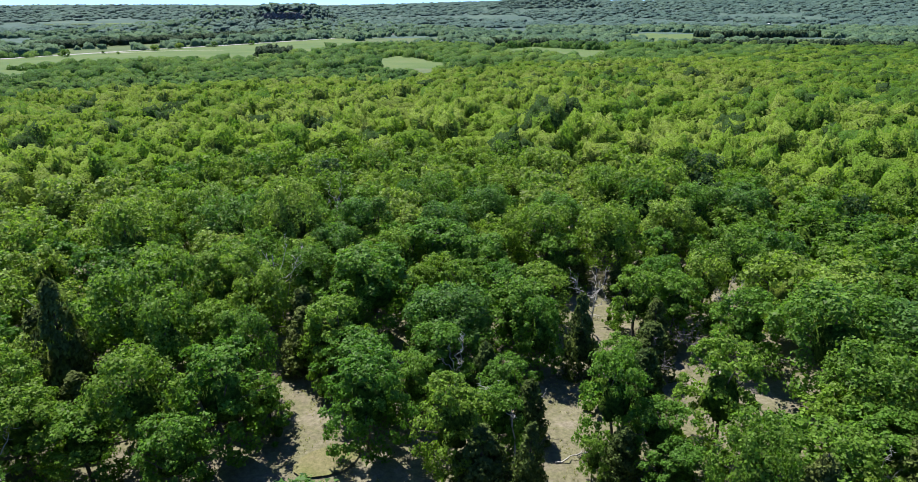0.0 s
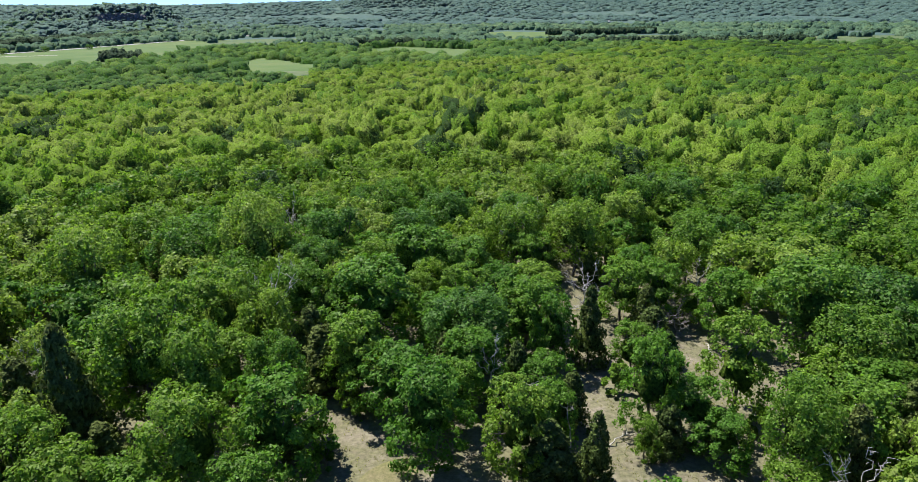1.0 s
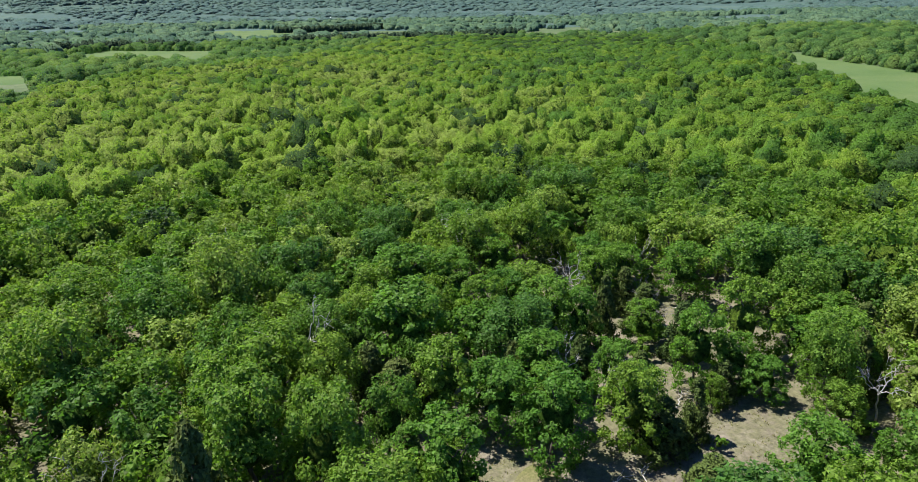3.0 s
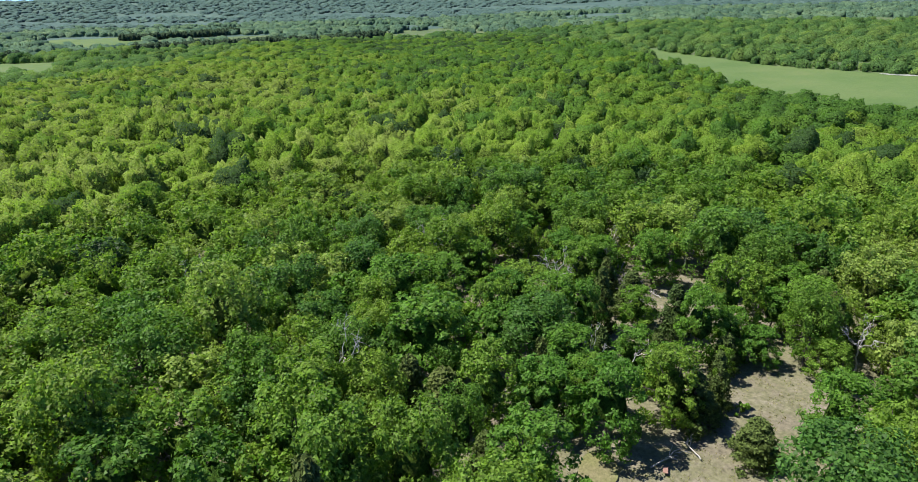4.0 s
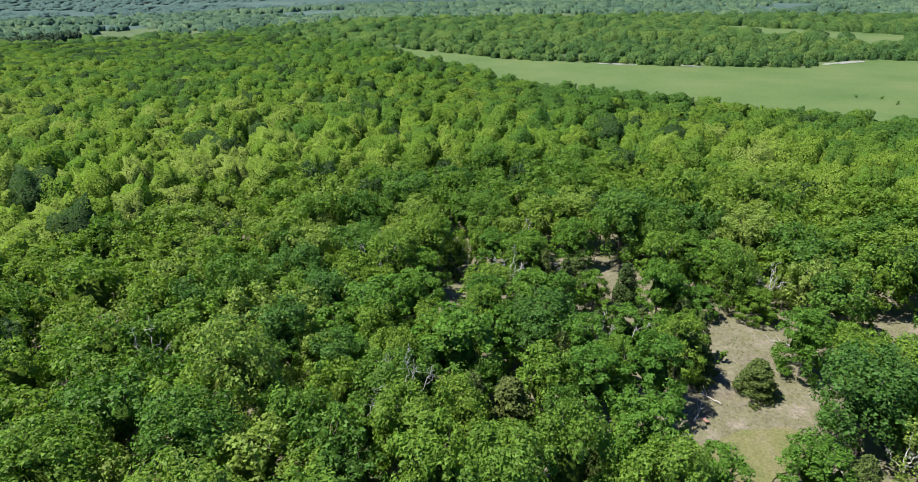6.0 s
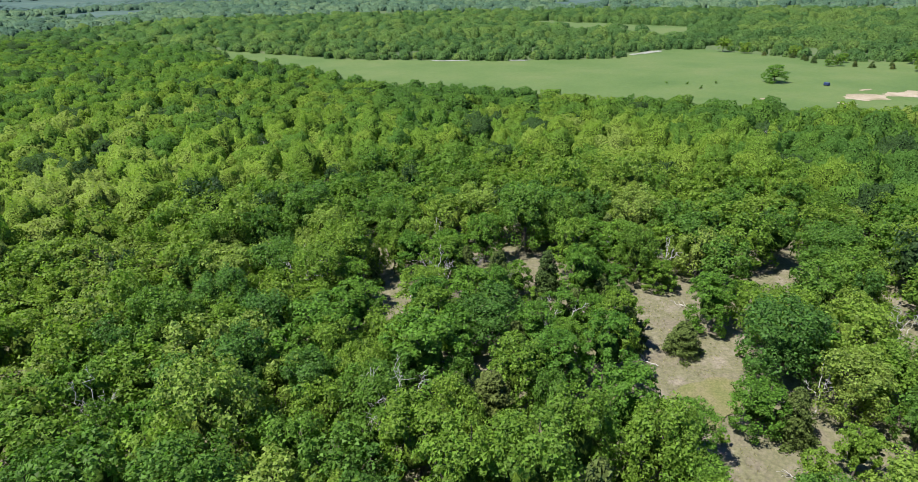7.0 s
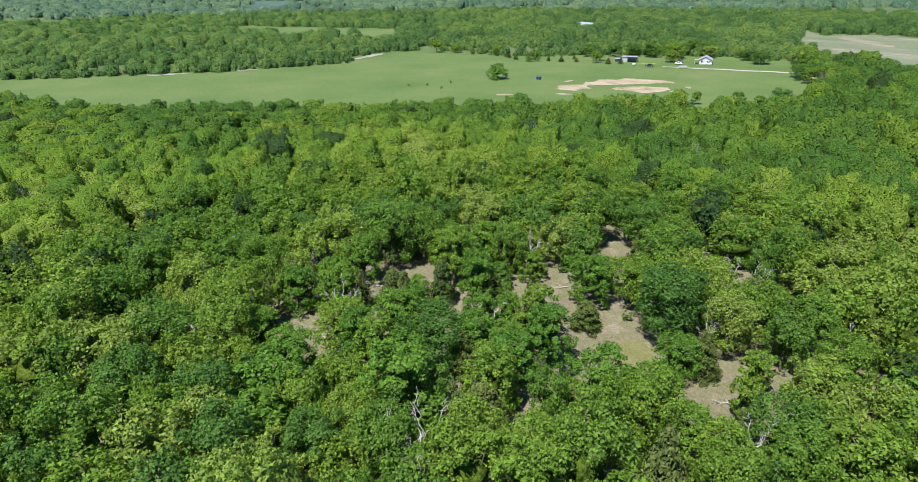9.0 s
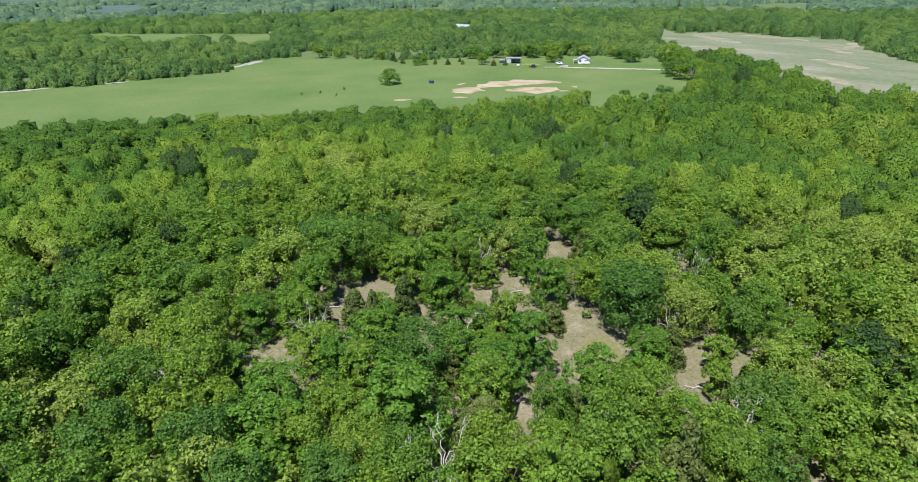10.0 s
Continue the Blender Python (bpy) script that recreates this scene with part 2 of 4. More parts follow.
def part(name, shape, mat, parent, label=""):
    """One mesh object under a thing or a part; shape: a bmesh or a finished mesh."""
    if isinstance(shape, bmesh.types.BMesh):
        me = bpy.data.meshes.new(name)
        shape.to_mesh(me)
        shape.free()
        me.materials.append(mat)
    else:
        me = shape
    ob = new(name, me)
    ob.parent = parent
    return tagged(ob, label)


def unit(v):
    return v / np.maximum(np.linalg.norm(v, axis=-1, keepdims=True), 1e-9)


def tube(points, radii, sides=6):
    """Verts and quads of a tapered bent tube through points."""
    points = np.asarray(points, float)
    d = unit(np.gradient(points, axis=0))
    u = unit(np.cross(d, [0.31, 0.95, 0.12]))
    w = np.cross(d, u)
    a = np.linspace(0, 2 * np.pi, sides, endpoint=False)
    ring = points[:, None] + np.asarray(radii)[:, None, None] * (np.cos(a)[None, :, None] * u[:, None] + np.sin(a)[None, :, None] * w[:, None])
    n = len(points)
    f = [(i * sides + k, i * sides + (k + 1) % sides, (i + 1) * sides + (k + 1) % sides, (i + 1) * sides + k) for i in range(n - 1) for k in range(sides)]
    return ring.reshape(-1, 3), np.array(f)


def join(pieces):
    vs, fs, k = [], [], 0
    for v, f in pieces:
        vs.append(v)
        fs.append(f + k)
        k += len(v)
    return np.concatenate(vs), np.concatenate(fs)


def limb(r, start, end, r0, r1, n=5, wander=0.12):
    t = np.linspace(0, 1, n)[:, None]
    p = np.asarray(start) * (1 - t) + np.asarray(end) * t
    p[1:-1] += r.normal(0, wander * np.linalg.norm(np.asarray(end) - start) / 3, (n - 2, 3))
    p[:, 2] += (np.sin(t[:, 0] * np.pi) * 0.06 * np.linalg.norm(np.asarray(end) - start))
    return tube(p, np.linspace(r0, r1, n), 5)


def clumps_for(r, kind, count):
    """Centres and radii of the leaf clumps of a crown 1 wide and 1 high (z 0 to 1)."""
    if kind == "cedar":
        z = r.uniform(0.02, 0.97, count) ** 1.15
        a = r.uniform(0, 2 * np.pi, count)
        q = (1 - z) ** 0.75 * 0.92 * r.uniform(0.55, 1, count)
        return np.stack([q * np.cos(a), q * np.sin(a), z], 1), 0.13 + 0.13 * (1 - z)
    mid, half = (0.42, 0.60) if kind == "elm" else (0.5, 0.54)
    z = r.uniform(0.03 if kind == "elm" else 0.06, 0.96, count)
    a = r.uniform(0, 2 * np.pi, count)
    lump = 1 + 0.14 * np.sin(3 * a + r.uniform(0, 6)) + 0.08 * np.sin(7 * z + 2 * a)
    q = 0.88 * np.sqrt(np.maximum(1 - ((z - mid) / half) ** 2, 0)) * r.uniform(0.3, 1, count) ** 0.25 * lump
    top = r.uniform(size=count) < 0.24
    q, z = np.where(top, q * r.uniform(0, 1, count) ** 0.5, q), np.where(top, np.maximum(z, r.uniform(0.72, 0.93, count)), z)
    q = np.minimum(q, 0.95 * np.sqrt(np.maximum(1 - ((z - mid) / half) ** 2, 0.02)) * lump)
    if kind == "elm":
        return np.stack([q * np.cos(a), q * np.sin(a), z], 1) * r.uniform(0.84, 1.12, count)[:, None] ** [1, 1, 0], r.uniform(0.12, 0.24, count)
    return np.stack([q * np.cos(a), q * np.sin(a), z], 1), r.uniform(0.16, 0.31, count)


def leaves(r, kind, count, clumps, radius, low, high, size, quads=True):
    """Leaf sprays of one crown: kites (or triangles) that lie along the outside of its clumps."""
    c, cr = clumps_for(r, kind, clumps)
    pick = r.integers(0, len(c), count)
    side = unit((c - [0, 0, 0.45]) * [1, 1, 1.3])[pick]
    d = unit(r.normal(0, 1, (count, 3)) + 0.5 * side + [0, 0, 0.25])
    flat = {"oak": 1.0, "elm": 0.75, "cedar": 0.9, "far": 1.0}[kind]
    off = d * (cr[pick] * r.uniform(0, 1, count) ** 0.36)[:, None] * [1, 1, flat]
    scale = np.array([radius, radius, high - low])
    off_m = off * [radius, radius, radius]
    p = c[pick] * scale + off_m + [0, 0, low]
    if kind == "elm":
        p[:, 2] -= 0.03 * (np.hypot(p[:, 0], p[:, 1]) / radius) ** 2 * (high - low)
    mid = np.array([0, 0, low * 0.6 + high * 0.4])
    out = unit(p - mid)
    up = {"oak": 0.2, "elm": 0.3, "cedar": 0.05, "far": 0.7}[kind]
    n = unit(0.35 * out + 0.75 * d + up * np.array([0, 0, 1]) + r.normal(0, 0.5, (count, 3)))
    u = unit(np.cross(n, r.normal(0, 1, (count, 3))))
    if kind == "elm":
        u = unit(out * [1, 1, 0.2] + r.normal(0, 0.5, (count, 3)))
        u = unit(u - n * (u * n).sum(1)[:, None])
    if kind == "cedar":
        u = unit(out * [0.8, 0.8, 0.3] + [0, 0, 0.7] + r.normal(0, 0.35, (count, 3)))
        u = unit(u - n * (u * n).sum(1)[:, None])
    w = np.cross(n, u)
    s = size * r.uniform(0.55, 1.35, count)[:, None]
    wide = {"oak": 0.82, "elm": 0.5, "cedar": 0.36, "far": 0.9}[kind]
    a, b = u * s, w * s * wide
    if quads:
        v = np.stack([p - a * 0.5, p + b * 0.5 + n * s * 0.08, p + a * 0.5 - n * s * 0.15, p - b * 0.5 + n * s * 0.08], 1).reshape(-1, 3)
        return v, np.arange(count * 4).reshape(-1, 4), c * scale + [0, 0, low]
    v = np.stack([p - a * 0.55, p + a * 0.25 + b * 0.75, p + a * 0.3 - b * 0.7 - n * s * 0.1], 1).reshape(-1, 3)
    return v, np.arange(count * 3).reshape(-1, 3), c * scale + [0, 0, low]


def flat(name, color, rough=0.6, metal=0.0, grime=0.25):
    """Paint or sheet metal with a little dirt on it."""
    dark = tuple(c * (1 - grime) for c in color)
    return plain(name, [(0.35, dark), (0.65, color)], 1.3, rough, None, None, metal)


white_paint = flat("white_siding", (0.62, 0.62, 0.61), 0.6)
roof_metal = flat("grey_roof_metal", (0.42, 0.44, 0.46), 0.45, 0.3)
shed_metal = flat("weathered_shed_metal", (0.50, 0.51, 0.52), 0.5, 0.3)
near_black = flat("near_black_matte", (0.035, 0.033, 0.032), 0.9)
blue_paint = flat("blue_paint", (0.035, 0.055, 0.12), 0.45)
car_white = flat("white_car_paint", (0.75, 0.76, 0.77), 0.3)
car_dark = flat("dark_car_paint", (0.03, 0.032, 0.036), 0.3)
rubber = flat("tyre_rubber", (0.02, 0.02, 0.02), 0.9)
glass = flat("dark_window_glass", (0.02, 0.025, 0.03), 0.08)
rock = plain("dark_rock", [(0.3, (0.06, 0.06, 0.065)), (0.7, (0.16, 0.155, 0.15))], 0.08, 0.95, (0.3, 0.9, 1.0))
asphalt = plain("pale_old_asphalt", [(0.3, (0.30, 0.29, 0.28)), (0.7, (0.42, 0.41, 0.39))], 0.15, 0.9)
dry_grass = leaf_material("dry_grass", [(0.0, (0.17, 0.20, 0.06)), (0.5, (0.30, 0.28, 0.14)), (1.0, (0.42, 0.36, 0.22))], joined=True, glow=0.5)
twig_grey = plain("bare_twigs", [(0.3, (0.16, 0.15, 0.15)), (0.7, (0.30, 0.28, 0.28))], 3, 0.9)
yellow_bloom = plain("yellow_bloom", [(0.35, (0.11, 0.15, 0.045)), (0.6, (0.30, 0.30, 0.04))], 0.6, 0.95)
pale_earth = plain("pale_dry_earth", [(0.3, (0.13, 0.160, 0.080)), (0.5, (0.21, 0.20, 0.14)), (0.75, (0.33, 0.30, 0.23))], 0.06, 0.95, (2, 0.6, 0.1), None, 0.0, (0.8, 0.3))
pale_stone = plain("pale_stones", [(0.3, (0.15, 0.17, 0.11)), (0.55, (0.27, 0.28, 0.25)), (0.75, (0.40, 0.40, 0.38))], 0.5, 0.95, (3, 0.8, 0.2))


# ---- the lie of the land ----
def smooth(a, b, x):
    t = np.clip((x - a) / (b - a), 0, 1)
    return t * t * (3 - 2 * t)


def land(x, y):
    """Height of the ground: flat woods that fall away to a valley, two flat-topped hills, and ridges on the horizon."""
    x, y = np.asarray(x, float), np.asarray(y, float)
    d = np.hypot(x, y - 40)
    az = np.degrees(np.arctan2(x, y - 40))
    rise = 82 + 36 * smooth(30, 110, az) + 10 * np.sin(np.radians(az * 5)) + 5 * np.sin(np.radians(az * 13 + 40))
    z = smooth(2200, 4700, d) * rise
    z = z + 0.12 * np.sin(x * 0.21) * np.cos(y * 0.17)
    north = (1 - smooth(28, 66, az)) * smooth(-110, -75, az)
    z = z - (9 * smooth(120, 330, d) + 6 * smooth(330, 720, d)) * north
    z = z - 5 * smooth(260, 520, d) * smooth(28, 50, az) * (1 - smooth(50, 66, az))
    z = z + 31 * (1 - smooth(0.45, 1.05, np.hypot((x + 420) / 128, (y - 1700) / 105)))
    z = z + 20 * (1 - smooth(0.5, 1.0, np.hypot((x + 585) / 100, (y - 1735) / 100)))
    z = z + 25 * (1 - smooth(0.2, 1.0, np.hypot((x + 510) / 520, (y - 1715) / 360)))
    return z + 50 * (1 - smooth(0.4, 1.5, np.hypot((x - 443) / 260, (y - 3600) / 220)))


az = np.linspace(0, 2 * np.pi, 289)[:-1]
rad = np.concatenate([[4, 8], np.arange(14, 130, 8), np.geomspace(130, 1100, 34), np.arange(1120, 1960, 24), np.geomspace(1980, 4890, 34)])
gx, gy = rad[:, None] * np.sin(az), 40 + rad[:, None] * np.cos(az)
gv = np.concatenate([np.stack([gx, gy, land(gx, gy)], -1).reshape(-1, 3), [[0, 40, float(land(0, 40))]]])
na = len(az)
gf = [(i * na + k, i * na + (k + 1) % na, (i + 1) * na + (k + 1) % na, (i + 1) * na + k) for i in range(len(rad) - 1) for k in range(na)]
gf += [(len(gv) - 1, (k + 1) % na, k, k) for k in range(na)]
me = bpy.data.meshes.new("ground")
me.from_pydata([tuple(v) for v in gv], [], [tuple(dict.fromkeys(f)) for f in gf])
me.materials.append(litter)
me.materials.append(wild_ground)
me.materials.append(hazy_far_ground)
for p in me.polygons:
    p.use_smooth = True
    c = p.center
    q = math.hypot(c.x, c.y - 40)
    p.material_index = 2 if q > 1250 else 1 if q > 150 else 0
ground = tagged(new("ground", me), "dry leaf litter and rough grass under open woodland", "ground", kind="structure")


def inside(x, y, poly):
    x, y = np.asarray(x, float), np.asarray(y, float)
    res = np.zeros(x.shape, bool)
    n = len(poly)
    for i in range(n):
        (x1, y1), (x2, y2) = poly[i], poly[(i + 1) % n]
        cross = ((y1 > y) != (y2 > y)) & (x < (x2 - x1) * (y - y1) / (y2 - y1 + 1e-12) + x1)
        res ^= cross
    return res


def sheet(name, poly, mat, lift, label, category, wobble=1.5, step=8.0):
    """A flat patch of ground with a softly ragged edge, laid just over the ground."""
    pts = []
    for i in range(len(poly)):
        a, b = Vector(poly[i]), Vector(poly[(i + 1) % len(poly)])
        n = max(1, int((b - a).length / step))
        for k in range(n):
            q = a.lerp(b, k / n)
            w = noise.noise_vector(Vector((q.x * 0.12, q.y * 0.12, 3.1))) + 0.6 * noise.noise_vector(Vector((q.x * 0.45, q.y * 0.45, 7.7)))
            pts.append((q.x + wobble * w.x, q.y + wobble * w.y))
    bm = bmesh.new()
    vs = [bm.verts.new((x, y, lift)) for x, y in pts]
    bm.faces.new(vs)
    bmesh.ops.triangulate(bm, faces=bm.faces[:])
    bmesh.ops.recalc_face_normals(bm, faces=bm.faces[:])
    for f in bm.faces:
        if f.normal.z < 0:
            f.normal_flip()
    me = bpy.data.meshes.new(name)
    bm.to_mesh(me)
    bm.free()
    me.materials.append(mat)
    return tagged(new(name, me), label, category, kind="structure")


def ellipse(x, y, a, b, turn, n=14):
    c, s = math.cos(radians(turn)), math.sin(radians(turn))
    return [(x + c * a * math.cos(k * 2 * math.pi / n) - s * b * math.sin(k * 2 * math.pi / n),
             y + s * a * math.cos(k * 2 * math.pi / n) + c * b * math.sin(k * 2 * math.pi / n)) for k in range(n)]


PASTURE = [(441, 262), (311, 201), (272, 164), (218, 112), (197, 68), (182, 28), (160, -2), (141, -38), (121, -68), (101, -86), (94, -111), (88, -130),
           (112, -168), (134, -199), (165, -231), (207, -262), (240, -252), (272, -215), (300, -180), (303, -150), (331, -124), (383, -97), (387, -76), (368, -42),
           (338, -26), (334, 32), (338, 60), (342, 86), (356, 144), (396, 203)]
HAYFIELD = [(388, -487), (311, -430), (293, -475), (238, -468), (187, -473), (130, -398), (89, -352), (20, -310), (-40, -240), (-20, -190), (27, -178), (65, -179),
            (77, -199), (113, -223), (161, -274), (207, -292), (260, -340)]
def beyond(points):
    """Places in the valley north of the wood, a tenth further out than drawn."""
    return [(-10 + (p[0] + 10) * 1.1, p[1] * 1.1, *p[2:]) if p[1] > 300 else tuple(p) for p in points]


ROADSIDE = beyond([(-537, 601), (-470, 685), (-406, 799), (-314, 940), (-245, 1068), (-192, 1150), (-121, 894), (-188, 628), (-316, 595), (-432, 534)])
FIELDS = [PASTURE, HAYFIELD, ROADSIDE,
          [(-285, 420), (-300, 520), (-394, 559), (-399, 430)],
          [(-58, 468), (-19, 417), (-5, 559), (-61, 677), (-82, 628)],
          [(38, 685), (81, 662), (122, 586), (179, 747), (89, 854), (46, 808)],
          [(256, 1061), (281, 907), (358, 946), (391, 1071), (358, 1278), (302, 1239)],
          [(455, -95), (590, 5), (735, -10), (575, -165)],
          [(-1342, 2096), (-1009, 2044), (-882, 2326), (-1252, 2530)],
          [(256, 958), (307, 984), (383, 1022), (460, 1227), (345, 1227)]]
FIELDS = [beyond(f) for f in FIELDS[3:]]
FIELDS[:0] = [PASTURE, HAYFIELD, ROADSIDE]
# open grass that has no sheet of its own: the slope below the flat-topped hill
BARE = [[(-920, 1700), (-720, 1510), (-540, 1410), (-280, 1450), (-250, 1575), (-420, 1595), (-600, 1630), (-790, 1790)], [(-560, 716), (-510, 820), (-450, 920), (-475, 690)]]
sheet("pasture", PASTURE, pasture_grass, 0.16, "broad mown green pasture among woods", "pasture", 3)
sheet("hayfield", HAYFIELD, dry_pasture, 0.16, "half-dry hayfield with bare pale streaks", "field", 3)
sheet("roadside_field", ROADSIDE, pasture_grass, -13.8, "green roadside meadow", "field", 4)
for f in FIELDS[3:]:
    z = float(land(np.mean([p[0] for p in f]), np.mean([p[1] for p in f])))
    sheet("meadow", f, pasture_grass, z + 0.7, "distant pale green meadow among trees", "field", 9)

# glades: where no tree stands
GLADES = [[(16.8, 38), (14.7, 29.5), (9, 30.5), (4, 31), (-1, 29.2), (-4, 27.8), (-10, 29.6), (-14.5, 33), (-18.8, 40.5), (-17, 42), (-14.2, 45.5), (-15, 51), (-13.6, 54), (-12.3, 50), (-9, 48.5), (-6.4, 41.2), (-2, 39.4), (2.5, 36.2), (7, 36.6), (10, 38.5), (14.5, 40)],
          [(17, 28.5), (15.2, 36.5), (11.6, 41.8), (10.2, 44.5), (11.2, 51.5), (12.4, 57), (11.9, 61), (13, 66.5), (11, 65.8), (10, 60), (9, 56), (7.6, 51.5), (6.3, 44), (7.8, 42), (12, 36), (14.2, 29)],
          [(27, 63.8), (28.6, 57), (27.4, 49), (23, 48.8), (17, 48), (9, 50.2), (8.6, 52), (14, 52), (20, 54), (22, 56.2), (24.5, 62.5)],
          [(20.5, 75.2), (20.3, 71.2), (13.8, 72.6), (4.4, 73), (5.4, 75), (10, 76), (14, 77.5)],
          [(-19.4, 34), (-20.6, 27.6), (-23.6, 30), (-26.8, 37), (-25.3, 39.8), (-22, 35.6)],
          [(-13.7, 52.7), (-16.7, 54.5), (-22, 59.3), (-20.4, 61), (-17, 57.6)],
          [(22, 11.6), (18.6, 13), (12.8, 15.8), (7.2, 21.8), (8.8, 22.6), (19, 17.6)],
          [(19, 63.8), (17.6, 61.6), (11, 62.8), (11.2, 64.6)],
          ellipse(24.5, 59, 2.6, 0.9, -10), ellipse(33.8, 80.6, 2.6, 1.6, 30), ellipse(-32.5, 47.4, 1.4, 1.3, 0), ellipse(-23.8, 49.8, 1.4, 1.2, 0), ellipse(-7.6, 58.6, 1.6, 1.4, 0), ellipse(-25, 20, 1.2, 1.2, 0)]


def near_glade(x, y, reach):
    res = np.zeros(np.shape(x), bool)
    for g in GLADES:
        for k in range(8):
            res |= inside(x + reach * math.cos(k * math.pi / 4), y + reach * math.sin(k * math.pi / 4), g)
    return res


sheet("grass_glade", ellipse(-11.5, 36.5, 7.6, 3.4, 128), glade_grass, 0.16, "worn yellow-green grass in a woodland glade", "grass", 1.5, 0.7)
sheet("grass_glade", ellipse(-11.5, 45.6, 2.6, 1.8, 30), glade_grass, 0.165, "worn yellow-green grass in a woodland glade", "grass", 0.8, 0.7)

# ---- trees near the glades ----
def dome(r, rings, sides, radius, low, high, lump=0.27):
    """A lumpy closed crown: rings of points from the skirt up to the top."""
    seed = r.uniform(0, 99)
    v = []
    for k in range(rings):
        e = -0.7 + (1.4 + 0.7) * k / rings
        for i in range(sides):
            a = 2 * np.pi * (i + 0.5 * (k % 2)) / sides
            u = Vector((math.cos(a) * math.cos(e), math.sin(a) * math.cos(e), math.sin(e)))
            v.append(u * (1 + lump * 1.7 * noise.noise(u * 2.1 + Vector((seed, 0, 0))) + lump * 1.1 * noise.noise(u * 5.2 + Vector((0, seed, 0))) + r.normal(0, lump * 0.16)))
    v.append(Vector((0, 0, 1)))
    v = np.array(v) * [radius, radius, (high - low) / 2] + [0, 0, (high + low) / 2]
    f = []
    for k in range(rings - 1):
        for i in range(sides):
            a, b = k * sides + i, k * sides + (i + 1) % sides
            c, d = a + sides, b + sides
            f += [(a, b, c), (b, d, c)] if k % 2 == 0 else [(a, b, d), (a, d, c)]
    f += [((rings - 1) * sides + i, (rings - 1) * sides + (i + 1) % sides, len(v) - 1) for i in range(sides)]
    return v, np.array(f)


def oak_trunk(r, crown, radius, high, thick):
    top = np.array([r.normal(0, 0.3), r.normal(0, 0.3), high * 0.72])
    pieces = [limb(r, (0, 0, -0.3), top, thick, thick * 0.35, 6, 0.08)]
    for c in crown[r.permutation(len(crown))[:6]]:
        z = min(c[2] - 0.4, high * r.uniform(0.25, 0.55))
        pieces.append(limb(r, (top[0] * z / high, top[1] * z / high, z), c, thick * 0.4, 0.03, 5))
    return join(pieces)


def tree_kind(name, label, category, kind, r, count, clumps, radius, low, high, size, mat, heart, thick=0.2, inner=0.4):
    """A tree with a trunk and a crown, standing at the origin."""
    root = tagged(new(name), label, category)
    v, f, c = leaves(r, kind, count, clumps, radius, low, high, size, quads=False)
    if kind == "cedar":
        pieces = [limb(r, (0, 0, -0.3), (0, 0, high * 0.97), thick, 0.03, 7, 0.03)]
        for q in c[:14]:
            pieces.append(limb(r, (0, 0, max(0.2, q[2] - 0.3)), q, 0.045, 0.012, 3))
        tv, tf = join(pieces)
    else:
        tv, tf = oak_trunk(r, c, radius, high, thick)
    part("trunk", mesh_of("trunk", tv, tf, bark, smooth=True), bark, root)
    # core in a darkened leaf colour: painted shade behind the leaves
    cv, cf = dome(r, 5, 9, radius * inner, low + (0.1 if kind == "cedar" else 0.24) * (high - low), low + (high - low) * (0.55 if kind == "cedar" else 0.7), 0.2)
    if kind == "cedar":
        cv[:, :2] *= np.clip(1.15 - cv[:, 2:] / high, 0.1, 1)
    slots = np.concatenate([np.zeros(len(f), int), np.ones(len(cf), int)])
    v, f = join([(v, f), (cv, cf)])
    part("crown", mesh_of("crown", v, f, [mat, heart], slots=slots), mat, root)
    return root


OAK_LABEL = "broad oak in fresh yellow-green leaf in the woods"
ELM_LABEL = "deep green elm with feathery drooping sprays beside the glade"
CEDAR_LABEL = "dense dark olive cedar among the oaks"
oaks = [tree_kind("oak_tree", OAK_LABEL, "tree", "oak", np.random.default_rng(20 + i), 2900, 58 + 4 * i, 3.5, 1.4, 8.9, 0.31, oak_leaf, oak_shade_core) for i in range(5)]
elms = [tree_kind("elm_tree", ELM_LABEL, "tree", "elm", np.random.default_rng(40 + i), 2900, 80 + 4 * i, 3.0, 0.8, 7.8, 0.38, elm_leaf, elm_shade_core, 0.16) for i in range(3)]
near_oaks = [tree_kind("oak_tree", OAK_LABEL, "tree", "oak", np.random.default_rng(30 + i), 7000, 72 + 6 * i, 3.5, 1.5, 8.9, 0.22, oak_leaf, oak_shade_core) for i in range(4)]
near_elms = [tree_kind("elm_tree", ELM_LABEL, "tree", "elm", np.random.default_rng(50 + i), 6600, 104 + 8 * i, 3.0, 0.5, 7.8, 0.26, elm_leaf, elm_shade_core, 0.16) for i in range(4)]
cedars = [tree_kind("cedar_tree", CEDAR_LABEL, "cedar", "cedar", np.random.default_rng(60 + i), 5000, 140, 2.0, 0.0, 5.4, 0.28, cedar_leaf, cedar_shade_core, 0.12, 0.6) for i in range(3)]
saplings = [tree_kind("sapling", "young bright green sapling in the undergrowth", "sapling", "elm", np.random.default_rng(80 + i), 520, 14, 1.2, 0.0, 2.4, 0.34, elm_leaf, elm_shade_core, 0.04, 0.3) for i in range(3)]
SIZE = {"sapling": (1.2, 2.4), "oak_tree": (3.5, 9.0), "elm_tree": (3.2, 8.0), "cedar_tree": (2.0, 5.5)}
used = set()
standing = []


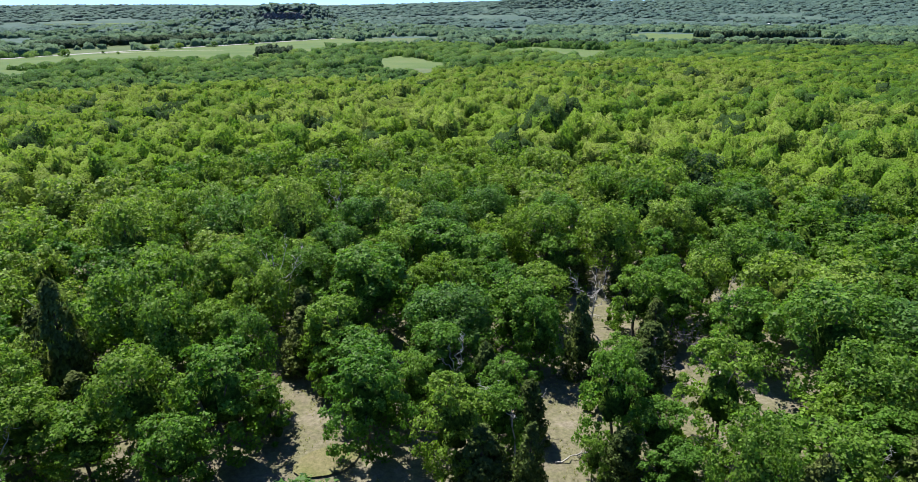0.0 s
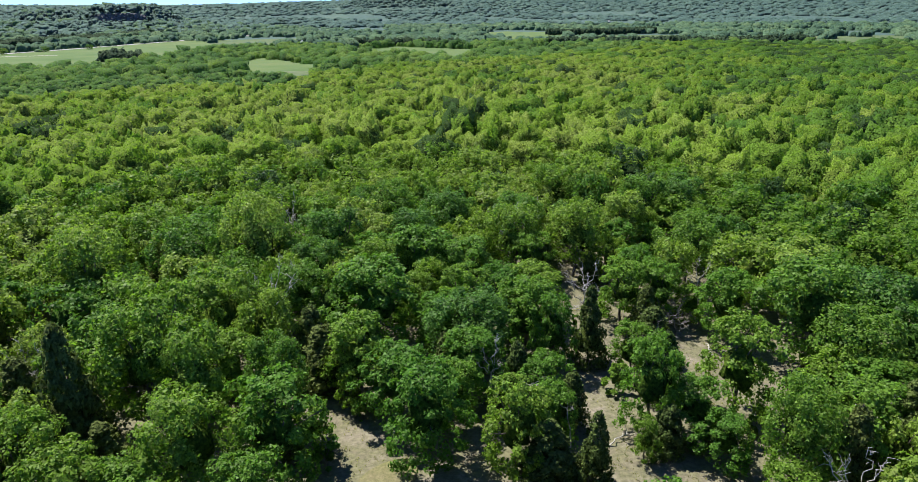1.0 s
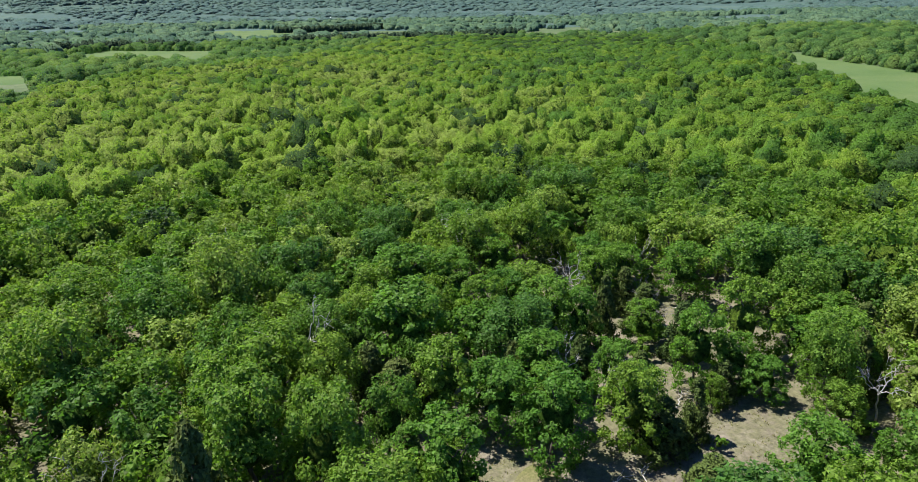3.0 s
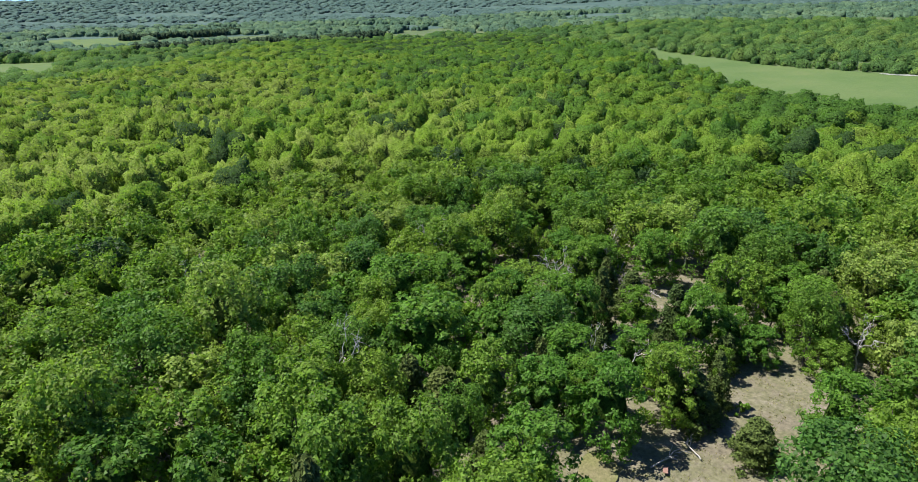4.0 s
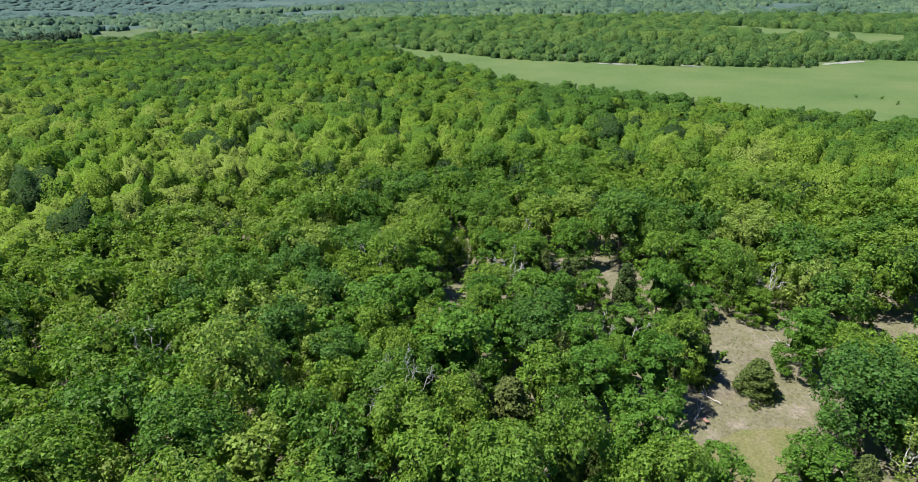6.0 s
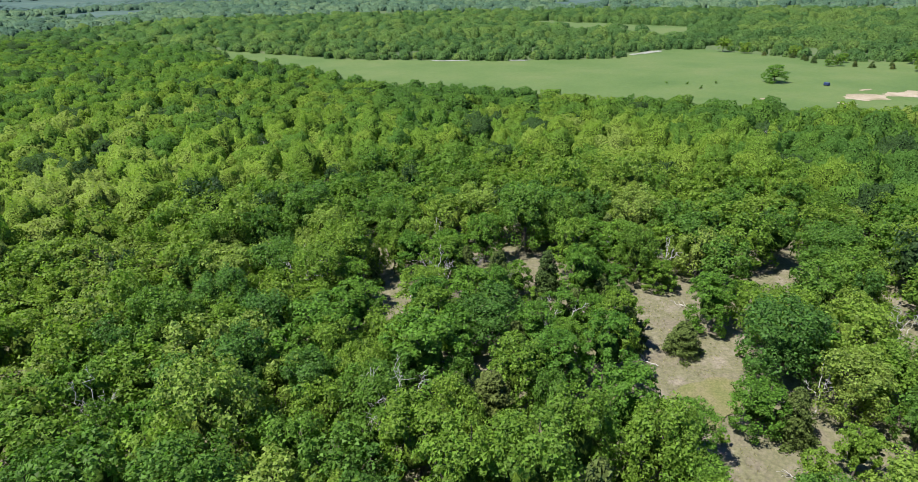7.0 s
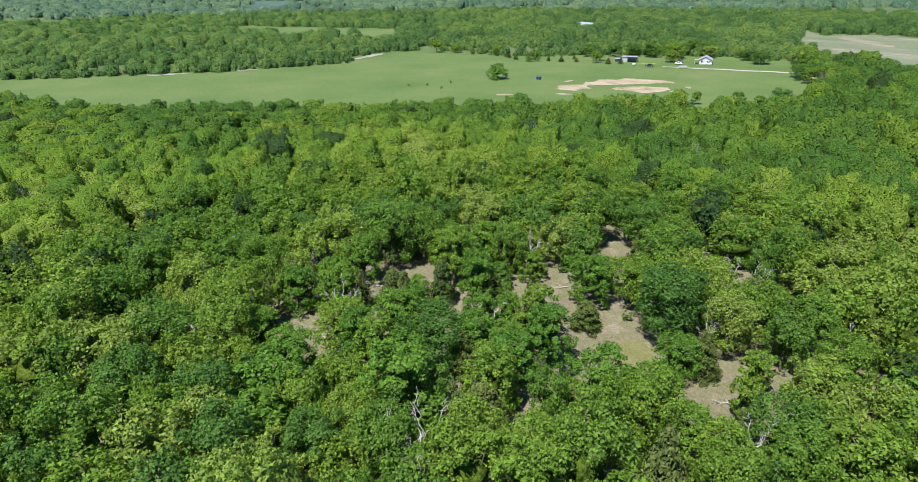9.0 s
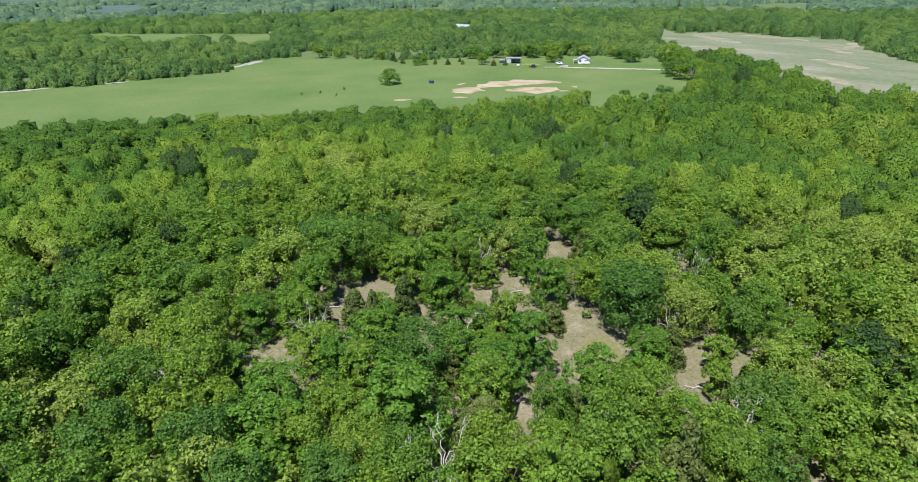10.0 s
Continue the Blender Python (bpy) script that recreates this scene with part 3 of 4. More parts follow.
def plant(kinds, x, y, r, h, group):
    k = int(rng.integers(len(kinds)))
    base = kinds[k]
    r0, h0 = SIZE[base.name.split(".")[0]]
    m = pose(x, y, float(land(x, y)), rng.normal(0, 2), rng.normal(0, 2), rng.uniform(0, 360))
    if base.name not in used:
        used.add(base.name)
        ob = base
        ob.matrix_basis = m
    else:
        ob = copy_thing(base, m)
    ob.scale = (r / r0, r / r0, h / h0)
    ob["group"] = group
    standing.append((x, y, r))
    return ob


# x, y, height and half width of the trees that stand out round the glades
ELMS = [(9.1, 69.5, 8.0, 3.3), (-10.0, 68.2, 11.0, 4.4), (-0.5, 43.8, 9.0, 2.5), (5.2, 29.6, 8.4, 2.8), (-20.0, 46.6, 10.2, 3.2), (-9.0, 53.2, 8.0, 3.1), (-16.9, 32.0, 6.6, 2.5), (-30.7, 63.0, 12.2, 3.1), (-34.7, 43.4, 8.6, 2.8), (17.9, 33.2, 5.4, 2.0), (12.9, 46.3, 9.8, 2.3),
        (16.3, 44.0, 6.4, 2.2), (21.6, 46.6, 10.6, 2.9), (-12.4, 57.9, 9.4, 2.9), (-8.0, 46.8, 9.8, 2.9), (-29.8, 42.8, 7.2, 2.7), (4.3, 50.6, 7.0, 2.2), (32.9, 41.8, 7.0, 2.9), (6.4, 63.0, 9.2, 3.1), (20.3, 67.2, 8.4, 2.8), (4.6, 68.2, 8.6, 2.7)]
MORE_ELMS = [(8.0, 59.2, 8.8, 2.0), (17.0, 40.8, 5.0, 2.0), (30.2, 60.4, 8.8, 2.9), (0.4, 68.0, 9.2, 2.6), (24.6, 66.6, 8.0, 2.6), (-25.5, 59.0, 8.4, 2.8), (26.4, 37.7, 8.6, 3.2), (-5.0, 71.9, 7.2, 2.2), (-3.2, 80.9, 9.8, 4.2), (-2.0, 54.6, 8.0, 2.8), (15.6, 55.6, 6.2, 1.9),
             (35.6, 43.6, 7.2, 2.2), (3.2, 78.6, 8.8, 3.2), (24.7, 72.6, 7.8, 2.6), (3.4, 46.6, 6.6, 1.9), (-21.6, 41.0, 7.4, 2.4), (-4.4, 51.0, 7.0, 2.0), (12.6, 80.2, 8.0, 2.8)]
OAKS = [(-0.6, 60.2, 9.2, 3.8), (-12.4, 75.0, 8.6, 2.8), (-8.8, 26.4, 11.2, 4.3), (-31.8, 57.5, 12.2, 3.7), (-26.4, 45.2, 10.2, 3.2), (-27.6, 53.0, 11.8, 3.1), (12.0, 85.0, 10.4, 3.6), (34.9, 52.8, 12.0, 4.5), (20.6, 36.4, 10.0, 2.6), (-16.4, 79.8, 9.0, 3.3), (-23.7, 87.6, 13.4, 4.0), (-12.6, 88.4, 10.4, 3.5),
        (20.0, 83.0, 11.2, 3.8), (34.2, 46.4, 9.6, 3.4), (-42.8, 79.0, 13.0, 3.8), (25.4, 105, 11.0, 3.8), (36.2, 93.6, 10.8, 3.7), (4.7, 97.6, 9.8, 3.6), (-4.2, 101.6, 10.4, 3.7), (-14.4, 15.0, 8.8, 3.6), (-28.4, 14.8, 7.4, 3.2), (-34.9, 34.1, 8.6, 3.3), (10.9, 8.0, 9.2, 3.7), (34.0, 76.0, 9.6, 3.5)]
MORE_OAKS = [(-20.9, 54.6, 9.4, 2.4), (-18.4, 73.6, 9.0, 3.2), (-26.8, 67.2, 10.6, 3.8), (-21.8, 64.8, 9.4, 2.8), (42.9, 53.0, 10.4, 4.4), (37.0, 33.0, 9.8, 4.0), (-38.7, 95.3, 10.6, 4.2), (-32.4, 85.9, 11.0, 4.1), (40.7, 61.9, 10.4, 4.4), (-38.4, 46.4, 9.4, 2.8), (42.8, 94.4, 10.4, 4.3), (-7.4, 79.6, 8.8, 3.0),
             (-31.6, 25.0, 8.6, 3.3), (-15.6, 22.0, 8.6, 3.2), (-21.0, 13.8, 8.8, 3.5), (20.8, 5.8, 9.4, 3.8), (-38.6, 37.0, 8.4, 2.9), (-2.4, 23.0, 9.4, 3.8), (-2.3, 88.6, 9.6, 3.4), (30.0, 88.0, 10.0, 3.6), (14.0, 92.0, 9.8, 3.6)]
CEDARS = [(12.6, 59.4, 8.6, 1.8), (2.4, 53.4, 6.8, 1.6), (-15.6, 60.4, 7.2, 2.9), (-0.7, 35.0, 4.7, 2.2), (-37.0, 53.0, 12.4, 2.6), (-17.4, 64.0, 7.8, 2.1), (1.6, 42.0, 5.4, 2.5), (12.9, 43.2, 4.8, 1.6), (24.2, 35.0, 8.2, 2.0), (-20.9, 51.2, 7.2, 1.8), (15.3, 82.5, 6.2, 2.4), (16.8, 51.0, 7.4, 2.0),
          (5.2, 41.0, 6.2, 1.4), (-33.8, 48.6, 6.2, 2.4), (-3.6, 56.8, 6.2, 2.0), (19.4, 58.6, 6.2, 2.3), (6.0, 48.2, 6.0, 1.6), (-17.8, 28.4, 6.0, 2.1), (33.6, 38.4, 6.6, 2.4), (-43.7, 59.8, 7.0, 2.7)]
DEAD = [(-21.4, 70.6, 12.0, 9, 3.2), (15.6, 68.4, 9.0, 8, 2.6), (31.8, 69.0, 7.4, 7, 2.2), (21.6, 31.4, 8.0, 6, 1.9), (-0.3, 52.9, 8.6, 5, 1.4), (-35.4, 39.4, 8.6, 8, 2.6), (-14.6, 24.8, 7.2, 5, 1.6), (-4.5, 10.2, 8.8, 6, 1.8), (-6.2, 5.0, 8.4, 6, 1.8),
        (-25.4, 10.6, 7.2, 6, 1.8), (11.4, 87.2, 10.8, 9, 2.6), (17.0, 94.0, 8.6, 6, 2.0), (38.2, 59.0, 9.8, 5, 1.4), (-19.8, 101.6, 10.6, 7, 2.0), (30.2, 38.6, 6.6, 6, 1.8), (-43.0, 61.6, 8.6, 7, 2.2)]
for x, y, h, r in ELMS + MORE_ELMS:
    plant(near_elms, x, y, 1.42 * r, 1.06 * h, "elms round the glade")
for x, y, h, r in OAKS + MORE_OAKS:
    plant(near_oaks, x, y, 1.24 * r, 1.05 * h, "oaks of the wood")
for x, y, h, r in CEDARS:
    plant(cedars, x, y, 1.38 * r, 1.12 * h, "cedars of the wood")
plant(near_elms, 10.6, 42.4, 1.3, 4.8, "elms round the glade")


def below_glade(x, y, reach):
    """Whether an open patch lies within reach to the north or east."""
    px = np.array([x + q * math.cos(a) for q in (0.35 * reach, 0.7 * reach, reach) for a in np.radians((-50, -20, 10, 40, 70, 100))])
    py = np.array([y + q * math.sin(a) for q in (0.35 * reach, 0.7 * reach, reach) for a in np.radians((-50, -20, 10, 40, 70, 100))])
    return bool(near_glade(px, py, 0.3).any())



def scatter(spacing, x0, x1, y0, y1, jitter=0.42):
    i, j = np.meshgrid(np.arange(x0, x1, spacing), np.arange(y0, y1, spacing * 0.866))
    x = i + (np.round((j - y0) / (spacing * 0.866)) % 2) * spacing / 2
    x, j = x.ravel(), j.ravel()
    return x + rng.uniform(-jitter, jitter, x.size) * spacing, j + rng.uniform(-jitter, jitter, x.size) * spacing


for x, y, h, b, q in DEAD:
    standing.append((x, y, 2.2))
CX, CY, NEAR = -6.0, 57.0, 52.0
x, y = scatter(5.0, CX - NEAR, CX + NEAR, CY - NEAR, CY + NEAR)
keep = (np.hypot(x - CX, y - CY) < NEAR) & ~near_glade(x, y, 0.7)
placed = 0
for px, py in zip(x[keep], y[keep]):
    gap = min(math.hypot(px - a, py - b) - 0.55 * q for a, b, q in standing)
    if gap < 1.2:
        continue
    verge = bool(near_glade(np.array([px]), np.array([py]), 2.4)[0])
    if verge and rng.uniform() < 0.08:
        continue
    u = rng.uniform()
    glade_side = math.hypot(px - 4, py - 48) < 30
    r = float(np.clip(gap + rng.uniform(0.1, 1.6), 2.0, 4.4))
    if below_glade(px, py, 1.8):
        if u < 0.85:
            q = rng.uniform(1.0, 1.8)
            plant(saplings, px, py, q, q * 1.9, "saplings of the undergrowth")
        continue
    if below_glade(px, py, 4.6):
        r = float(rng.uniform(1.8, 2.7))
        plant(elms if u < 0.75 else cedars, px, py, r, 2.6 + 1.6 * r, "small trees round the glade")
    elif verge:
        r = float(rng.uniform(1.6, 2.7))
        plant(elms if u < 0.72 else cedars, px, py, r, 1.6 + 1.6 * r, "small trees round the glade")
    elif u < 0.09:
        plant(cedars, px, py, min(r, 2.7) * 0.9, 1.8 + 1.7 * min(r, 2.7), "cedars of the wood")
    elif u < (0.45 if glade_side else 0.22):
        plant(elms, px, py, r, 4.4 + 1.05 * r, "elms round the glade")
    else:
        plant(oaks, px, py, r, 5.4 + 1.0 * r + rng.uniform(-0.6, 0.6), "oaks of the wood")
    placed += 1

x, y = scatter(4.0, CX - 36, CX + 36, CY - 40, CY + 36, 0.5)
keep = (rng.uniform(size=x.size) < 0.55) & ~near_glade(x, y, 1.1)
for px, py in zip(x[keep], y[keep]):
    if min(math.hypot(px - a, py - b) - 0.5 * q for a, b, q in standing) > 0.2:
        q = rng.uniform(0.8, 1.5)
        plant(saplings, px, py, q, q * rng.uniform(1.6, 2.3), "saplings of the undergrowth")
        standing.pop()


# ---- the wood further off: one joined mesh a belt ----
def prototypes(n, count, clumps, radius, low, high, size, rings, sides, core, kind="oak"):
    """Crowns of the further wood: a closed lumpy core, for a leaf colour darkened as shade, wrapped in leaf sprays."""
    out = []
    for i in range(n):
        r = np.random.default_rng(100 + i + count)
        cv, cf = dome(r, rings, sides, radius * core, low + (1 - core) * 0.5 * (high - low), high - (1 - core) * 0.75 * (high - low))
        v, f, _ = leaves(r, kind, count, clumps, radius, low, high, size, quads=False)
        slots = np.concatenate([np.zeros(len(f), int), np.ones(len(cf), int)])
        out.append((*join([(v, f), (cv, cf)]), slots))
    return out


def shells(n, radius, low, high, rings, sides, lump, core=0.0):
    """Crowns further off still: an uneven leafy shell, over a core for the shade-dark colour where core says so."""
    out = []
    for i in range(n):
        r = np.random.default_rng(200 + i + rings)
        v, f = dome(r, rings, sides, radius, low, high, lump)
        slots = np.zeros(len(f), int)
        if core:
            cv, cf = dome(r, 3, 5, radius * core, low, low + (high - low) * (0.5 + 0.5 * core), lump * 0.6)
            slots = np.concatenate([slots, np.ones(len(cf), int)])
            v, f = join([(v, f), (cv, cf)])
        out.append((v, f, slots))
    return out


def belt(name, xs, ys, rs, hs, tints, protos, r0, h0, mats, label):
    vs, fs, ts, ss, k = [], [], [], [], 0
    which = rng.integers(0, len(protos), len(xs))
    turn = rng.uniform(0, 2 * np.pi, len(xs))
    zs = land(xs, ys)
    for i in range(len(xs)):
        v, f, slots = protos[which[i]]
        c, s = math.cos(turn[i]), math.sin(turn[i])
        q = np.empty_like(v)
        sr = rs[i] / r0
        q[:, 0] = (v[:, 0] * c - v[:, 1] * s) * sr + xs[i]
        q[:, 1] = (v[:, 0] * s + v[:, 1] * c) * sr + ys[i]
        q[:, 2] = v[:, 2] * hs[i] / h0 + zs[i]
        vs.append(q)
        fs.append(f + k)
        ts.append(np.full(len(v), tints[i]))
        ss.append(slots)
        k += len(v)
    return tagged(new(name, mesh_of(name, np.concatenate(vs), np.concatenate(fs), mats, np.concatenate(ts), protos[0][0].shape[0] < 400, np.concatenate(ss))), label, "woods", kind="stuff")


def patchy(xs, ys, scale, seed=0.0):
    return np.array([noise.noise(Vector((a / scale, b / scale, seed))) for a, b in zip(xs, ys)])


def seen_side(xs, ys):
    """The side of the plan that the flight looks at."""
    a = np.degrees(np.arctan2(xs, ys + 5))
    b = np.degrees(np.arctan2(xs + 66, ys - 101))
    return (a > -47) | ((b > 85) & (b < 168))


def open_land(xs, ys):
    res = np.zeros(len(xs), bool)
    for f in FIELDS:
        res |= inside(xs, ys, f)
    for f in BARE:
        res |= inside(xs, ys, f) & (rng.uniform(size=len(xs)) < 0.22)
    return res


def tint_for(xs, ys):
    t = 0.55 + 0.5 * patchy(xs, ys, 55, 2.0) + rng.normal(0, 0.2, len(xs))
    lean = smooth(-60, 120, xs * 0.8 - (ys - 60) * 0.5)
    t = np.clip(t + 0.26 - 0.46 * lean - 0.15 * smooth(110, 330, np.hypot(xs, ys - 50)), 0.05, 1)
    return np.where(rng.uniform(size=len(xs)) < 0.06, 0.0, t)   # a few dark cedars among the oaks


fine = prototypes(7, 1600, 46, 3.5, 1.0, 9.0, 0.35, 5, 10, 0.56)
mid = shells(9, 3.7, 0.8, 9.1, 10, 16, 0.36, 0.78)
far = shells(9, 3.9, 0.4, 9.0, 7, 11, 0.36, 0.78)
small = shells(9, 4.3, -1.0, 9.0, 5, 9, 0.42, 0.76)
tiny = shells(9, 4.4, -5.0, 9.0, 3, 7, 0.46, 0.72)
knoll = shells(9, 4.4, -8.0, 9.0, 3, 7, 0.5)
speck = shells(9, 4.4, -8.5, 9.0, 2, 7, 0.5)
WOOD = [wood_leaf, wood_shade_core]
RIDGE, AWAY = [oak_spray, wood_shade_core], [oak_spray_far, wood_shade_core]


def belt_points(spacing, inner, outer, side=True):
    x, y = scatter(spacing, CX - outer, CX + outer, CY - outer, CY + outer)
    d = np.hypot(x - CX, y - CY)
    k = (d > inner) & (d < outer) & (seen_side(x, y) == side) & ~open_land(x, y)
    return x[k], y[k], d[k]


def oak_land(xs, ys):
    """How far the oak wood reaches: to the valley in the north, far along the ridge in the north-east."""
    reach = np.interp(np.degrees(np.arctan2(xs, ys)), [-60, -8, 18, 30, 50, 58], [370, 380, 600, 900, 800, 300])
    return np.hypot(xs, ys) + 40 * patchy(xs, ys, 60, 6.0) < reach


def low_edge(xs, ys):
    """Lower trees where the wood thins out towards the pasture."""
    return 1 - 0.36 * smooth(95, 165, xs) * (1 - smooth(90, 200, ys))


x, y, d = belt_points(6.0, NEAR + 0.5, 84)
r = 2.7 + 2.1 * rng.uniform(0, 1, len(x)) ** 0.8
belt("oak_wood", x, y, r, (4.8 + r * 1.05 + rng.normal(0, 1.35, len(x))) * low_edge(x, y), tint_for(x, y), fine, 3.5, 9.0, WOOD, "unbroken oak woodland canopy in fresh leaf")

x, y, d = belt_points(6.2, 84, 130)
r = 2.3 + 1.9 * rng.uniform(0, 1, len(x)) ** 0.8
belt("oak_wood", x, y, r, (5.2 + r * 1.1 + rng.normal(0, 1.6, len(x))) * low_edge(x, y), tint_for(x, y), mid, 3.5, 9.0, [oak_spray_near, wood_shade_core], "unbroken oak woodland canopy in fresh leaf")

x, y, d = belt_points(6.4, 130, 300)
r = rng.uniform(2.5, 4.4, len(x))
belt("oak_wood_beyond", x, y, r, (5.4 + r * 1.05 + rng.normal(0, 1.5, len(x))) * low_edge(x, y), tint_for(x, y), far, 3.8, 9.0, RIDGE, "oak woodland rolling away in fresh leaf")
x, y, d = belt_points(7.2, 300, 560)
k = oak_land(x, y)
x, y = x[k], y[k]
r = rng.uniform(3.2, 5.6, len(x))
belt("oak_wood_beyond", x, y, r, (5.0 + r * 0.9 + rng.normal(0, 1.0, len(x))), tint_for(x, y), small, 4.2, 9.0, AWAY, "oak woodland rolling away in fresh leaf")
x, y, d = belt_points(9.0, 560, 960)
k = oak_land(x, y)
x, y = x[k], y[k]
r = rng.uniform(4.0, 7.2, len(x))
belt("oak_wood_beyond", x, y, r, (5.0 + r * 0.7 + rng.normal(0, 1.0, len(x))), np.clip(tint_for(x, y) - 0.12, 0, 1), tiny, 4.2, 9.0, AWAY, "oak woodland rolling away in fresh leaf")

def ragged(n, small_r, large_r):
    """Crown sizes of a mixed wood: many small, few large."""
    return small_r + (large_r - small_r) * rng.uniform(0, 1, n) ** 1.7


x, y, d = belt_points(6.0, 300, 480)
k = ~oak_land(x, y)
x, y = x[k], y[k]
edge = np.hypot(x - 330, y - 20) < 150
k = patchy(x, y, 45, 5.0) + 0.5 * patchy(x, y, 14, 1.0) > np.where(edge, -0.22, -0.42)
x, y = x[k] + rng.normal(0, 1.3, k.sum()), y[k] + rng.normal(0, 1.3, k.sum())
r = ragged(len(x), 1.5, 4.4)
belt("distant_wood", x, y, r, 1.4 + r * 1.25 + rng.normal(0, 0.7, len(x)), np.clip(0.45 + 0.5 * patchy(x, y, 70, 3.0) + rng.normal(0, 0.3, len(x)), 0, 1), tiny, 4.2, 9.0, [far_spray, far_shade_core], "young mixed woodland beyond the pasture")

x, y, d = belt_points(10.0, 480, 900)
k = ~oak_land(x, y)
x, y = x[k], y[k]
k = patchy(x, y, 80, 5.0) + 0.5 * patchy(x, y, 25, 1.0) > -0.36
x, y = x[k] + rng.normal(0, 2.6, k.sum()), y[k] + rng.normal(0, 2.6, k.sum())
r = ragged(len(x), 2.6, 8.0)
belt("distant_wood", x, y, r, 3.0 + r * 0.95 + rng.normal(0, 1.2, len(x)), np.clip(0.5 + 0.5 * patchy(x, y, 90, 3.0) + rng.normal(0, 0.3, len(x)), 0, 1), knoll, 4.2, 9.0, [far_spray, far_shade_core], "mixed woodland in the distance")

x, y, d = belt_points(6.4, NEAR, 150, False)
r = rng.uniform(2.8, 5.0, len(x))
belt("wood_behind", x, y, r, 5.2 + r * 1.0 + rng.normal(0, 0.8, len(x)), tint_for(x, y), far, 3.8, 9.0, RIDGE, "oak woodland in fresh leaf")
x, y, d = belt_points(9.0, 150, 270, False)
r = rng.uniform(3.8, 6.0, len(x))
belt("wood_behind", x, y, r, 6.0 + r * 0.7, tint_for(x, y), small, 4.2, 9.0, AWAY, "oak woodland in fresh leaf")

x, y, d = belt_points(20.5, 900, 1800)
k = patchy(x, y * 0.6, 190, 8.0) + 0.4 * patchy(x, y, 50, 1.0) > -0.12
x, y = x[k] + rng.normal(0, 5, k.sum()), y[k] + rng.normal(0, 5, k.sum())
r = ragged(len(x), 4.5, 11.5)
belt("far_wood", x, y, r, 4.5 + 0.65 * r + rng.normal(0, 1.3, len(x)), np.clip(0.4 + 0.5 * patchy(x, y, 200, 4.0) + rng.normal(0, 0.28, len(x)), 0, 1), knoll, 4.2, 9.0, hazy_grey_spray, "far mixed woods between meadows")

x, y, d = belt_points(44.0, 1800, 4750)
k = (patchy(x, y * 0.6, 330, 8.0) + 0.4 * patchy(x, y, 120, 1.0) > -0.15) | (d > 3000)
x, y, d = x[k] + rng.normal(0, 15, k.sum()), y[k] + rng.normal(0, 15, k.sum()), d[k]
k = np.hypot(x, y - 40) < 4800
x, y, d = x[k], y[k], d[k]
r = ragged(len(x), 9, 24)
belt("horizon_wood", x, y, r, 5.5 + 0.3 * r + rng.normal(0, 1.6, len(x)), np.clip(0.35 + 0.5 * patchy(x, y, 300, 4.0) + rng.normal(0, 0.22, len(x)), 0, 1), speck, 4.2, 9.0, hazy_blue_spray, "far woods stretching to the horizon")

# woods on the flat-topped hills
for hx, hy, ha, hb, gap in [(443, 3600, 330, 260, 24.0), (-420, 1700, 150, 130, 11.0), (-585, 1735, 120, 120, 13.0), (-510, 1715, 420, 300, 24.0)]:
    x, y = scatter(gap, hx - ha, hx + ha, hy - hb, hy + hb)
    k = np.hypot((x - hx) / ha, (y - hy) / hb) < 1
    x, y = x[k], y[k]
    r = gap * rng.uniform(0.28, 0.5, len(x))
    belt("hill_wood", x, y, r, rng.uniform(6, 11, len(x)), np.clip(rng.normal(0.6, 0.3, len(x)), 0, 1), knoll, 4.2, 9.0, hazy_blue_spray, "woods covering a flat-topped hill")

